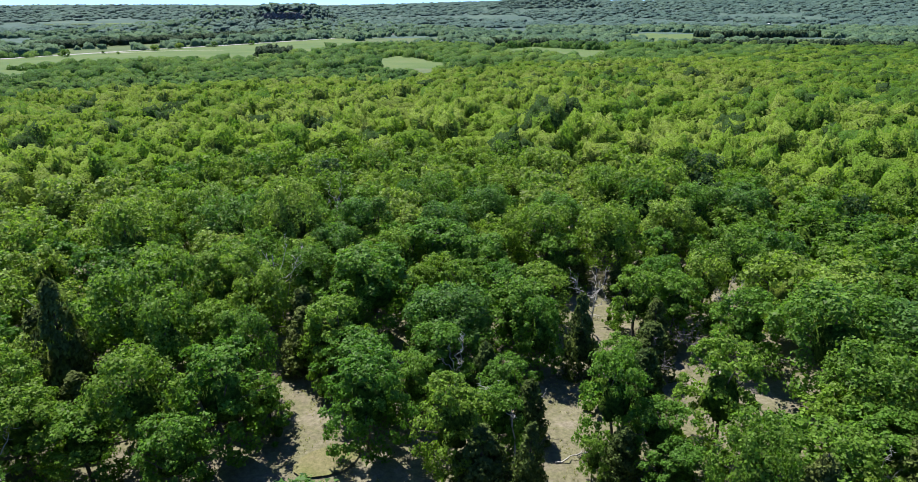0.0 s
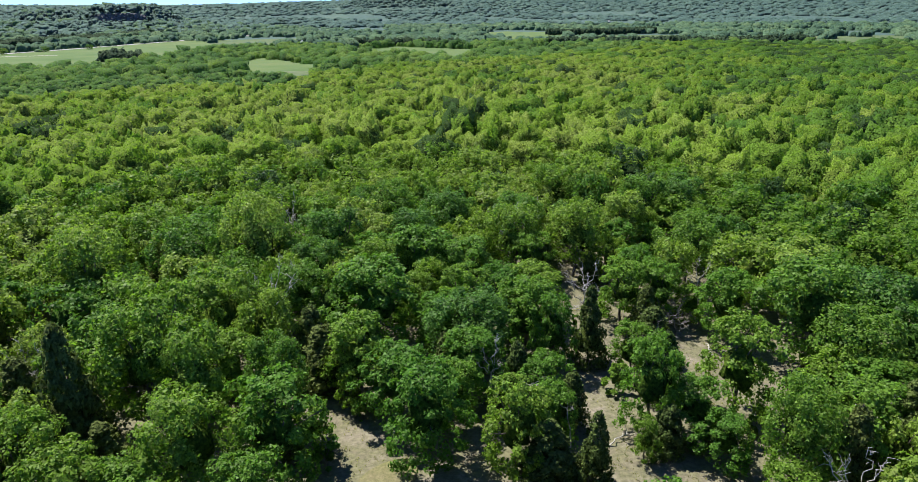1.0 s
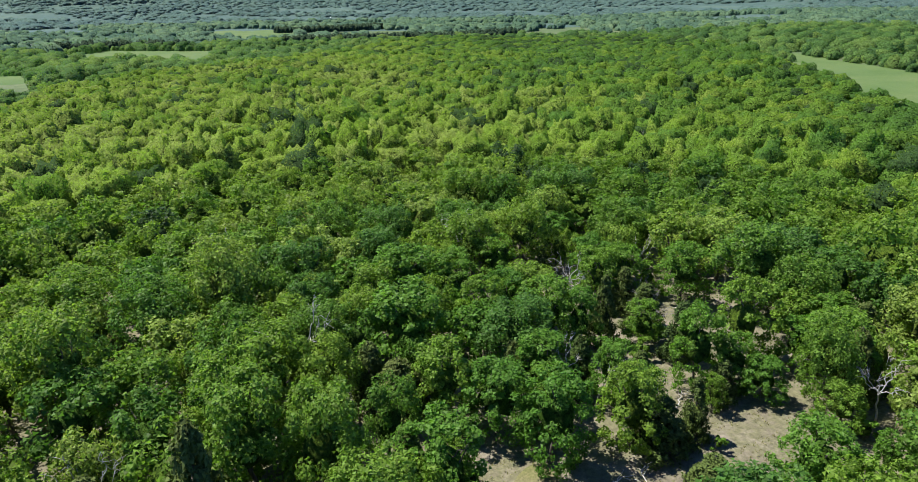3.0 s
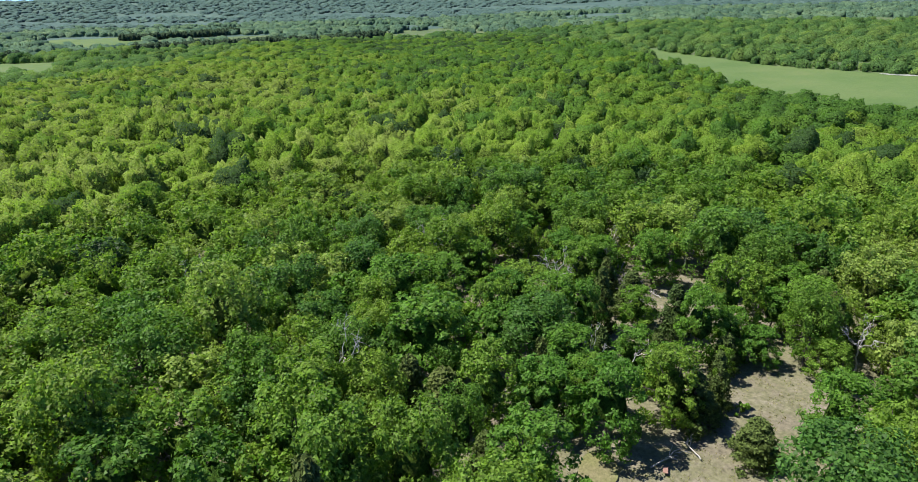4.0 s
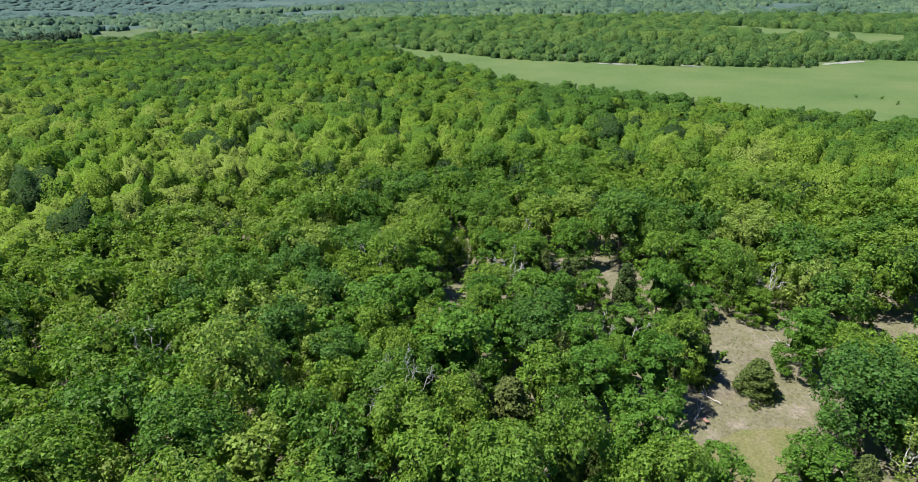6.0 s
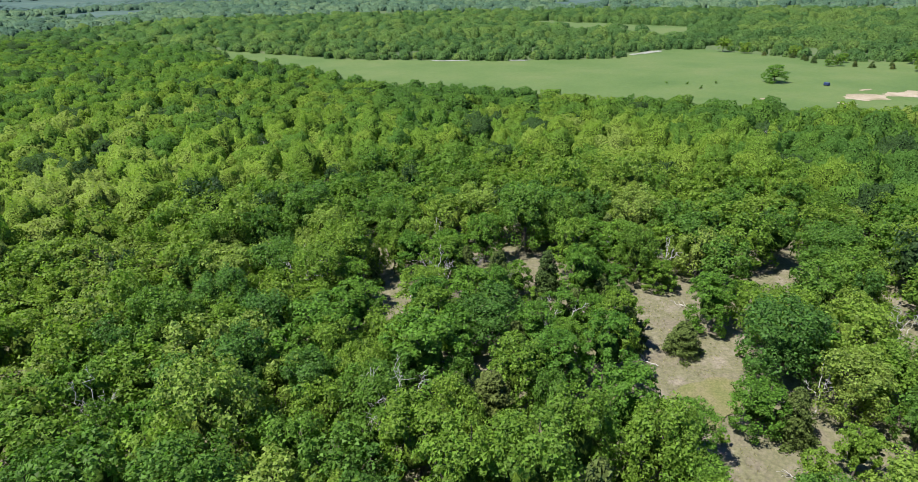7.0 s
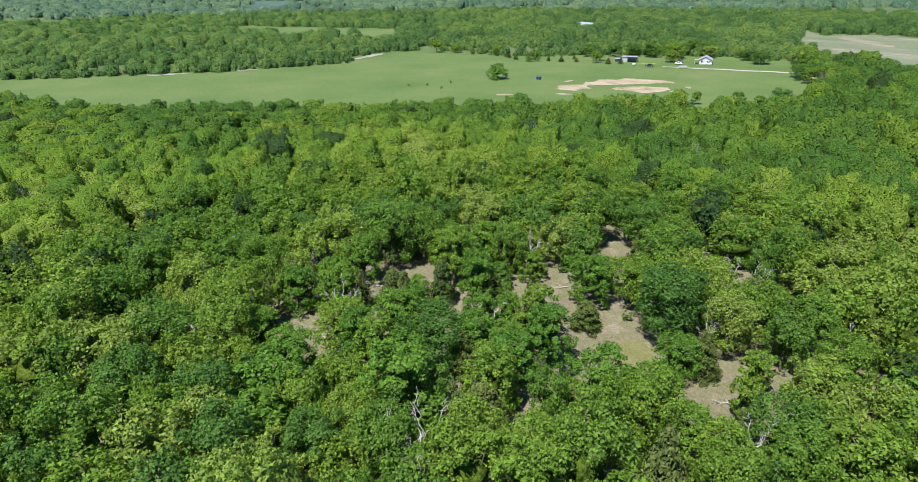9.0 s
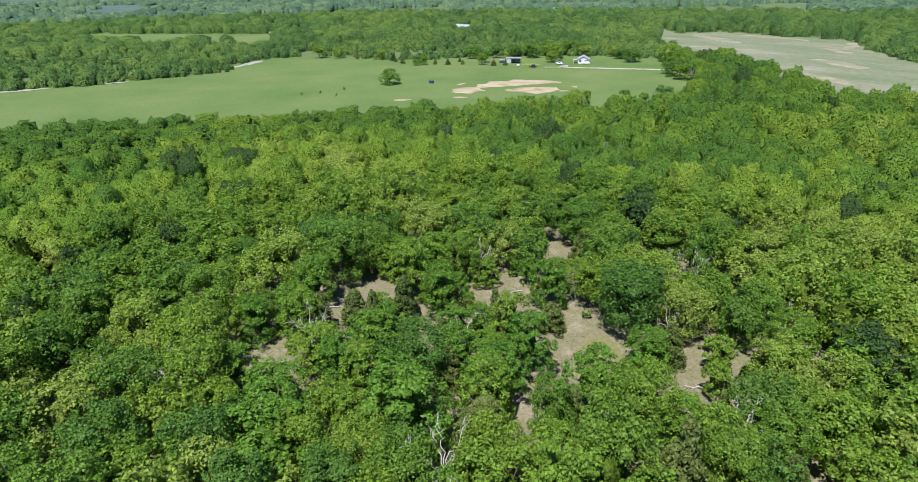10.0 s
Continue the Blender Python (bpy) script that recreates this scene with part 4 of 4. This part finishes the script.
# ---- dead trees and fallen wood ----
def dead_tree(name, label, x, y, high, seed, lean=(0, 0), branches=7, thick=0.16, spread=2.2, mat=dead_wood):
    """A bare bleached tree: a trunk and its branches, each with twigs."""
    r = np.random.default_rng(seed)
    root = tagged(new(name), label, "dead tree")
    top = np.array([lean[0], lean[1], high])
    fork = 0.5 if branches > 4 else 0.8
    n = 7
    t = np.linspace(0, 1, n)[:, None]
    line = np.array([0, 0, -0.3]) * (1 - t) + top * fork * t
    line[2:, :2] += np.cumsum(r.normal(0, 0.13, (n - 2, 2)), 0)
    v, f = tube(line, np.linspace(thick, thick * 0.62, n), 6)
    part("trunk", mesh_of("trunk", v, f, mat, smooth=True), mat, root)
    for k in range(branches):
        base = line[-1] if k < 3 else line[int(r.integers(n // 2, n))]
        a = k * 2.4 + r.uniform(-0.5, 0.5)
        reach = spread * r.uniform(0.6, 1.1) * (0.55 if k == 0 else 1.0)
        rise = (high - base[2]) * (1.0 if k == 0 else r.uniform(0.3, 0.9))
        end = base + np.array([math.cos(a) * reach + lean[0] * 0.4, math.sin(a) * reach + lean[1] * 0.4, rise])
        bend = base * 0.5 + end * 0.5 + np.array([math.cos(a), math.sin(a), -0.4]) * reach * 0.22
        pieces = [limb(r, base, bend, thick * 0.5, thick * 0.3, 5, 0.2), limb(r, bend, end, thick * 0.3, 0.02, 6, 0.3)]
        for _ in range(6):
            u = r.uniform(0.15, 0.95)
            p0 = bend * (1 - u) + end * u
            p1 = p0 + (r.normal(0, 0.4, 3) + [0.35 * math.cos(a), 0.35 * math.sin(a), 0.3]) * reach * 0.55
            pieces.append(limb(r, p0, p1, 0.026, 0.010, 4, 0.3))
        v, f = join(pieces)
        part("branch", mesh_of("branch", v, f, mat, smooth=True), mat, root)
    root.matrix_basis = pose(x, y, float(land(x, y)))
    return root


PALE = "bare bleached dead tree standing among green oaks"
for k, (x, y, h, b, s) in enumerate(DEAD):
    dead_tree("dead_tree", PALE, x, y, h, 300 + k, (0, 0), b, 0.12, s)
dead_tree("dead_tree", "leaning bare grey snag beside a cedar", 4.6, 44.1, 5.8, 330, (-0.9, 0.5), 3, 0.085, 0.9)
dead_tree("dead_tree", "leaning bare grey snag beside a cedar", 1.2, 50.2, 6.2, 331, (1.6, -1.4), 4, 0.085, 1.6)
dead_tree("dead_tree", "thin bare pole of a dead sapling", 7.4, 49.8, 4.2, 332, (0.2, 0.3), 2, 0.07, 0.7)
for k, (x, y, h) in enumerate([(24.5, 63.8, 4.2), (25.2, 62.4, 3.6), (-41.5, 20.0, 6.5), (18.4, 57.4, 5.4), (90, 118, 8), (127, -188, 9), (131, -193, 8), (264, -242, 9), (50.2, -36.5, 9.5), (46.5, -51.1, 9.5), (93.4, -13.3, 9.5)]):
    dead_tree("bare_bush", "leafless grey twiggy bush in the wood", x, y, h, 350 + k, (0, 0), 13, 0.05, h * 0.42, twig_grey)


def fallen_log(x, y, turn, length, seed):
    r = np.random.default_rng(seed)
    root = tagged(new("fallen_log"), "pale fallen dead branch lying on the glade floor", "log")
    v, f = limb(r, (-length / 2, 0, 0.16), (length / 2, 0, 0.34), 0.085, 0.03, 7, 0.1)
    part("trunk", mesh_of("trunk", v, f, dead_wood, smooth=True), dead_wood, root)
    for k in range(4):
        u = r.uniform(-0.1, 0.5) * length
        v, f = limb(r, (u, 0, 0.3), (u + r.uniform(0.3, 1.0), r.choice((-1, 1)) * r.uniform(0.5, 1.3), r.uniform(0.12, 0.8)), 0.05, 0.015, 5, 0.2)
        part("branch", mesh_of("branch", v, f, dead_wood, smooth=True), dead_wood, root)
    root.matrix_basis = pose(x, y, 0, 0, 0, turn)
    return root


for k, (x, y, turn, length) in enumerate([(-5.6, 41.4, -15, 4.4), (-3.0, 40.0, 60, 2.6), (9.5, 45.6, 20, 3.0), (-24.0, 30.5, 40, 3.2), (12.5, 30.6, 80, 2.4), (-12.0, 28.6, 10, 2.2), (15.4, 72.0, 30, 2.6), (27.0, 58.5, 75, 2.4)]):
    fallen_log(x, y, turn, length, 400 + k)

# a faded red board by the grass
bm = bmesh.new()
bmesh.ops.create_cube(bm, size=1, matrix=pose(-7.3, 40.7, 0.26, 4, 3, 25) @ Matrix.Diagonal((0.9, 0.45, 0.08, 1)))
bmesh.ops.bevel(bm, geom=bm.edges[:], offset=0.012, segments=1, affect="EDGES")
tagged(part("board", bm, flat("faded_red_paint", (0.34, 0.20, 0.16), 0.8), None), "faded red board lying on the grass", "board")


# ---- grass and weeds on the open ground ----
def tufts(name, spots, size, label):
    n = len(spots)
    spots = np.asarray(spots)
    k = 5
    base = np.repeat(np.c_[spots, land(spots[:, 0], spots[:, 1])], k, 0) + np.c_[rng.normal(0, size * 0.5, (n * k, 2)), np.zeros(n * k)]
    d = unit(np.c_[rng.normal(0, 0.45, (n * k, 2)), np.ones(n * k)])
    w = unit(np.cross(d, rng.normal(0, 1, (n * k, 3)))) * size * 0.16
    v = np.stack([base - w, base + w, base + d * size * rng.uniform(0.5, 1.3, (n * k, 1))], 1).reshape(-1, 3)
    t = np.repeat(np.clip(rng.normal(0.5, 0.3, n), 0, 1), k * 3)
    return tagged(new(name, mesh_of(name, v, np.arange(n * k * 3).reshape(-1, 3), dry_grass, t)), label, "grass", kind="stuff")


x, y = scatter(0.62, -40, 32, 10, 78, 0.6)
open_ground = near_glade(x, y, 0.6) & (patchy(x, y, 2.2, 9.0) > -0.05)
tufts("glade_grass_tufts", np.c_[x, y][open_ground], 0.2, "dry yellow-green grass tufts in the glades")

# ---- road, lane, sand and stones ----
def ribbon(name, line, width, mat, lift, label, category):
    """A road along a line, with a slightly ragged edge."""
    pts = np.array(line, float)
    fine = np.concatenate([np.linspace(pts[i], pts[i + 1], 12, endpoint=False) for i in range(len(pts) - 1)] + [pts[-1:]])
    d = unit(np.gradient(fine, axis=0))
    side = np.c_[-d[:, 1], d[:, 0]]
    w = width / 2 * (1 + 0.12 * rng.normal(0, 1, (len(fine), 2)))
    left, right = fine + side * w[:, :1], fine - side * w[:, 1:]
    n = len(fine)
    v = np.concatenate([np.c_[left, land(left[:, 0], left[:, 1]) + lift], np.c_[right, land(right[:, 0], right[:, 1]) + lift]])
    f = [(i, n + i, n + i + 1, i + 1) for i in range(n - 1)]
    return tagged(new(name, mesh_of(name, v, f, mat)), label, category, kind="structure")


ribbon("road", beyond([(-716, 307), (-562, 537), (-470, 687), (-406, 801), (-314, 943), (-245, 1071), (-160, 1236), (-77, 1418)]), 11, asphalt, 1.4, "pale country road beside a meadow", "road")
ribbon("track", beyond([(-411, 767), (-371, 795), (-335, 818), (-288, 818)]), 6, gravel, 1.3, "short pale gravel track off the road", "track")
ribbon("driveway", [(226, -181), (205, -197), (185, -213), (170, -225)], 3.6, gravel, 0.3, "white gravel driveway across the pasture", "driveway")
ribbon("lane", [(166, -223), (150, -213), (128, -204), (100, -184), (84, -162)], 3.6, gravel, 0.26, "pale gravel lane between hedgerow trees", "lane")
for k, patch in enumerate([[(194, -98), (204, -118), (200, -134), (186, -147), (177, -144), (183, -127), (188, -112)], [(193, -86), (198, -98), (194, -106), (184, -101), (182, -91), (186, -85)],
                           [(177, -109), (180, -119), (168, -133), (161, -127), (161, -114), (171, -108)]]):
    sheet("sand_patch", patch, sand, 0.21 + 0.01 * k, "bare orange sand in the pasture", "sand", 3.0, 1.5)
for x, y, a, b, turn in [(188, -56, 4, 2.4, 60), (163, -141, 3, 1.5, -50), (207, -104, 4, 1.2, 120), (608, -150, 24, 9, 60), (157, -128, 3, 1.5, 40), (176, -80, 3, 1.2, 50)]:
    sheet("sand_patch", ellipse(x, y, a, b, turn), sand, 0.24, "bare pale sand in the grass", "sand", 1.6, 2)
for x, y, a, b, turn in [(340, 76, 12, 3.5, 85), (366, -50, 18, 3, 130), (336, 34, 7, 2.5, 85)]:
    sheet("stone_patch", ellipse(x, y, a, b, turn), pale_stone, 0.3, "pale stony ground at the edge of the pasture", "stones", 2.5, 2)
sheet("flower_patch", ellipse(242, -184, 6.5, 2.6, 45), yellow_bloom, 0.24, "yellow wild flowers in the grass by the shed", "flowers", 1.6, 1)
# pale streaks across the hayfield
for k, (x, y, a, b, turn) in enumerate([(262, -410, 40, 8, 150), (215, -335, 30, 7, 155), (160, -425, 30, 5, 110), (232, -450, 34, 6, 170), (120, -320, 26, 7, 150), (95, -255, 24, 6, 150), (150, -385, 22, 5, 140)]):
    sheet("bare_streak", ellipse(x, y, a, b, turn, 22), pale_earth, 0.20 + 0.008 * k, "bare dry streak in the hayfield", "field", 2.6, 2)

# cliff on the flat-topped hill
n, m = 40, 7
u = np.linspace(-1, 1, n)
cx = -415 + 52 * u
cy = 1604 + 12 * u ** 2
v = []
for k in range(m):
    q = k / (m - 1)
    lump = rng.normal(0, 1.6, n)
    v.append(np.c_[cx, cy - 6 * (1 - q) + lump, 14 + 17 * q * (0.8 + 0.2 * np.cos(u * 1.6)) + rng.normal(0, 0.7, n)])
v = np.concatenate(v)
f = [(k * n + i, k * n + i + 1, (k + 1) * n + i + 1, (k + 1) * n + i) for k in range(m - 1) for i in range(n - 1)]
tagged(new("rock_cliff", mesh_of("rock_cliff", v, f, rock)), "dark rock face under the wooded hilltop", "cliff", kind="structure")

# a long belt of dark pines behind the oak wood
def pine_belt(line, width, spacing, label):
    pts = np.array(beyond(line), float)
    out = []
    for i in range(len(pts) - 1):
        a, b = pts[i], pts[i + 1]
        d = b - a
        k = int(np.linalg.norm(d) / spacing)
        side = np.array([-d[1], d[0]]) / np.linalg.norm(d)
        for t in np.linspace(0, 1, k, endpoint=False):
            for w in np.arange(-width / 2, width / 2, spacing):
                out.append(a + d * t + side * w + rng.normal(0, spacing * 0.25, 2))
    out = np.array(out)
    r = spacing * rng.uniform(0.45, 0.85, len(out))
    return belt("pine_belt", out[:, 0], out[:, 1], r, rng.uniform(8, 13, len(out)), rng.uniform(0, 1, len(out)), small, 4.2, 9.0, [pine_spray, pine_canopy], label)


pine_belt([(284, 818), (383, 767), (486, 728), (582, 725)], 26, 5.5, "dark straight belt of pines")
pine_belt([(383, 1099), (441, 1086), (511, 1073), (586, 1110)], 22, 6.0, "dark clump of pines")
pine_belt([(-204, 716), (-166, 688)], 26, 9.0, "dark clump of trees by the meadow")
pine_belt([(38, 894), (102, 882), (166, 818)], 20, 7.0, "dark row of trees along the meadow")
pine_belt([(-549, 894), (-486, 1022), (-383, 1188), (-294, 1342)], 50, 13.0, "dark trees beyond the road")

# ---- trees of the pastures ----
LONE = "round leafy tree standing alone in the pasture"
tagged(plant(near_elms, 231, -76, 6.0, 8.6, "trees of the pastures"), LONE)
for x, y, r, h in beyond([(129.5, -112.6, 2.2, 5.5), (96, -119, 4.2, 11), (35.5, -179, 4.6, 9), (365, -100, 5.5, 8.5), (355, -110, 4.5, 7), (335, -132, 4, 6.5), (268, -168, 4, 7), (207, -238, 6.5, 8),
                   (168, -228, 5.5, 8), (251, -214, 6, 10), (240, -200, 4.5, 7), (258, -220, 6, 10), (266, -208, 6, 10), (-192, 716, 7, 9), (-371, 818, 6, 9), (-326, 894, 6, 9), (-355, 854, 6, 9), (-288, 933, 5, 8), (-422, 716, 7, 10),
                   (192, -254, 6.5, 11), (180, -245, 6, 9), (186, -250, 4.5, 7), (172, -238, 6.0, 9), (158, -224, 5.0, 9), (146, -216, 5.5, 9), (134, -201, 6.5, 11), (122, -192, 6, 10), (113, -180, 5.5, 10), (105, -170, 5, 9), (97, -164, 5, 9), (89, -152, 5, 9),
                   (160, -211, 4.5, 7), (152, -205, 5, 8), (143, -199, 5, 8), (223, -247, 6.5, 6.5), (254, -245, 6, 9), (262, -238, 6, 10), (245, -236, 5, 8), (270, -225, 6, 10), (274, -214, 6, 9), (260, -160, 3.5, 7), (282, -190, 5, 8), (276, -200, 5.5, 9), (290, -176, 5, 8), (234, -252, 5, 8)]):
    tagged(plant(oaks, x, y, r, h, "trees of the pastures"), LONE)
for x, y in [(232, -27), (230, -36), (217, -38), (231, -49)]:
    plant(saplings, x, y, 0.9, 1.5, "cedars of the pastures")
for x, y in beyond([(309, -126), (298, -125), (288, -128), (284, -134), (281, -140), (277, -146), (272, -152), (292, -136), (318, -131), (300, -144), (283, -160), (325, -127), (340, -118), (254, -163), (248, -170), (110, -124), (104, -118), (118, -122), (-383, 754), (-406, 767), (-441, 735)]):
    q = rng.uniform(1.4, 3.0)
    plant(cedars if q < 2.4 else elms, x + rng.normal(0, 1.5), y + rng.normal(0, 1.5), q, q * rng.uniform(1.5, 2.4), "cedars of the pastures")


# ---- buildings and vehicles ----
def box(bm, sx, sy, sz, x, y, z, rz=0, bevel=0.02):
    got = bmesh.ops.create_cube(bm, size=1, matrix=pose(x, y, z, 0, 0, rz) @ Matrix.Diagonal((sx, sy, sz, 1)))
    edges = {e for v in got["verts"] for e in v.link_edges}
    if bevel:
        bmesh.ops.bevel(bm, geom=list(edges), offset=bevel, segments=1, affect="EDGES")
    return bm


def boxed(*args, **kw):
    return box(bmesh.new(), *args, **kw)


def gable(wide, deep, low, high):
    """Walls of a house with a gable at each end, along y."""
    bm = bmesh.new()
    prof = [(-wide / 2, 0), (wide / 2, 0), (wide / 2, low), (0, high), (-wide / 2, low)]
    a = [bm.verts.new((x, -deep / 2, z)) for x, z in prof]
    b = [bm.verts.new((x, deep / 2, z)) for x, z in prof]
    bm.faces.new(a)
    bm.faces.new(b[::-1])
    for i in range(5):
        bm.faces.new((a[i], b[i], b[(i + 1) % 5], a[(i + 1) % 5]))
    bmesh.ops.recalc_face_normals(bm, faces=bm.faces[:])
    return bm


def roof_slab(wide, deep, low, high, thick=0.18, over=0.5):
    bm = bmesh.new()
    k = (high - low) / (wide / 2)
    for s in (-1, 1):
        prof = [(0, high + 0.03), (s * (wide / 2 + over), low - k * over + 0.03), (s * (wide / 2 + over), low - k * over + thick + 0.03), (0, high + thick + 0.03)]
        a = [bm.verts.new((x, -deep / 2 - over, z)) for x, z in prof]
        b = [bm.verts.new((x, deep / 2 + over, z)) for x, z in prof]
        bm.faces.new(a)
        bm.faces.new(b[::-1])
        for i in range(4):
            bm.faces.new((a[i], b[i], b[(i + 1) % 4], a[(i + 1) % 4]))
    bmesh.ops.recalc_face_normals(bm, faces=bm.faces[:])
    return bm


def house(x, y, turn, label, wide=9.5, deep=12, low=3.4, high=6.0, walls=white_paint, top=roof_metal):
    root = tagged(new("house"), label, "house")
    part("wall", gable(wide, deep, low, high), walls, root)
    part("roof", roof_slab(wide, deep, low, high), top, root, "grey metal roof")
    part("door", boxed(1.0, 0.1, 2.1, 1.2, -deep / 2 - 0.04, 1.05), near_black, root)
    for wx in (-wide * 0.3, wide * 0.36):
        w = part("window", boxed(1.1, 0.1, 1.3, wx, -deep / 2 - 0.04, 1.75), white_paint, root)
        part("pane", boxed(0.9, 0.06, 1.1, wx, -deep / 2 - 0.09, 1.75, bevel=0), glass, w)
    for s in (-1, 1):
        for wy in (-3, 2.5):
            w = part("window", boxed(0.1, 1.1, 1.3, s * (wide / 2 + 0.04), wy, 1.75), white_paint, root)
            part("pane", boxed(0.06, 0.9, 1.1, s * (wide / 2 + 0.09), wy, 1.75, bevel=0), glass, w)
    pr = part("porch_roof", boxed(2.8, 5, 0.14, -wide / 2 - 1.42, -1, 2.3), top, root)
    for py in (-3.3, 1.3):
        part("post", boxed(0.14, 0.14, 2.3, -wide / 2 - 2.6, py, 1.12), white_paint, root)
    root.matrix_basis = pose(x, y, float(land(x, y)) + 0.1, 0, 0, turn)
    return root


FACE = 223.0   # the turn that faces the buildings' fronts towards the wood
house(225, -213, FACE, "small white gabled farmhouse with a grey metal roof", 6.8, 9, 2.6, 4.4)
house(474, -309, FACE + 50, "long pale metal-roofed barn among trees", 12, 24, 4, 6.5, shed_metal, flat("white_roof_metal", (0.40, 0.45, 0.52), 0.4, 0.2))


def shed(x, y, turn):
    root = tagged(new("open_shed"), "grey metal open-fronted farm shed with dark bays", "shed")
    part("back_wall", boxed(11, 0.12, 3.4, 0, 3.4, 1.7), shed_metal, root)
    for s in (-1, 1):
        part("side_wall", boxed(0.12, 6.8, 3.6, s * 5.5, 0, 1.8), shed_metal, root)
    part("front_panel", boxed(4.2, 0.12, 3.8, -3.4, -3.4, 1.9), shed_metal, root)
    part("roof", boxed(11.8, 7.8, 0.16, 0, 0, 3.95), roof_metal, root, "grey corrugated metal roof")
    for k in range(24):
        part("roof_rib", boxed(0.06, 7.7, 0.05, -5.7 + k * 0.495, 0, 4.06, bevel=0), roof_metal, root)
    for px in (-1.2, 2.1, 5.4):
        part("post", boxed(0.2, 0.2, 3.8, px, -3.4, 1.9), near_black, root)
    part("floor", boxed(10.8, 6.6, 0.1, 0, 0, 0.05), near_black, root)
    part("lean_to", boxed(5.0, 4.5, 2.2, -8.1, -1.0, 1.1), blue_paint, root, "low dark blue lean-to")
    part("lean_to_roof", boxed(5.4, 4.9, 0.12, -8.1, -1.0, 2.28), roof_metal, root)
    root.matrix_basis = pose(x, y, 0.1, 0, 0, turn)
    root.scale = (0.8, 0.8, 0.8)


shed(255, -181, FACE)


def car(x, y, turn, paint, label, tall=1.5):
    root = tagged(new("car"), label, "car")
    body = bmesh.new()
    box(body, 4.5, 1.75, 0.65, 0, 0, 0.65, bevel=0.12)
    part("body", body, paint, root)
    bm = bmesh.new()
    got = bmesh.ops.create_cube(bm, size=1, matrix=pose(-0.2, 0, 0.95 + (tall - 0.9) / 2) @ Matrix.Diagonal((2.5, 1.6, tall - 0.9, 1)))
    for v in bm.verts:
        if v.co.z > 1.1:
            v.co.x = -0.2 + (v.co.x + 0.2) * 0.75
            v.co.y *= 0.88
    cabin = part("cabin", bm, paint, root)
    for s in (-1, 1):
        part("window", boxed(1.9, 0.05, 0.38, -0.2, s * 0.77, 0.97 + (tall - 0.9) / 2, bevel=0), glass, cabin)
    for wx in (-1.4, 1.4):
        for s in (-1, 1):
            bm = bmesh.new()
            bmesh.ops.create_cone(bm, cap_ends=True, segments=14, radius1=0.33, radius2=0.33, depth=0.22, matrix=pose(wx, s * 0.8, 0.33, 90))
            wheel = part("wheel", bm, rubber, root)
            bm = bmesh.new()
            bmesh.ops.create_cone(bm, cap_ends=True, segments=12, radius1=0.19, radius2=0.19, depth=0.24, matrix=pose(wx, s * 0.8, 0.33, 90))
            part("rim", bm, shed_metal, wheel)
    root.matrix_basis = pose(x, y, 0.32, 0, 0, turn)


car(229, -196, 20, car_white, "white car parked under trees by the driveway")
car(233, -200, 60, car_dark, "dark car parked under trees by the driveway", 1.7)
car(229, -174, 40, car_dark, "dark pickup parked on the pasture", 1.8)
car(219, -209, 45, car_white, "white car parked beside the farmhouse", 1.6)


def trough(x, y, turn, paint, label, size=(2.4, 1.4, 1.2)):
    root = tagged(new("stock_tank"), label, "tank")
    part("tank", boxed(*size, 0, 0, 0.25 + size[2] / 2, bevel=0.15), paint, root)
    for s in (-1, 1):
        part("leg", boxed(0.15, size[1], 0.3, s * size[0] * 0.35, 0, 0.15), near_black, root)
    root.matrix_basis = pose(x, y, 0.16, 0, 0, turn)


trough(220, -94, 30, blue_paint, "blue stock tank standing in the pasture")
trough(217, -188, 70, shed_metal, "grey farm trailer beside the driveway", (4.5, 1.8, 0.9))
trough(240, -172, 20, white_paint, "small white tank by the shed", (1.6, 1.4, 1.0))
trough(100, -184, 40, white_paint, "white tank under the hedgerow trees", (5.0, 2.4, 2.4))

# far farmsteads by the meadows
for x, y, turn in beyond([(121, 894, 20), (77, 920, 70), (-26, 971, 10), (26, 997, 40), (230, 1099, 30), (639, 1725, 0), (818, 1814, 30)]):
    house(x, y, turn, "distant white farmhouse among trees", 7, 10, 2.8, 4.8)
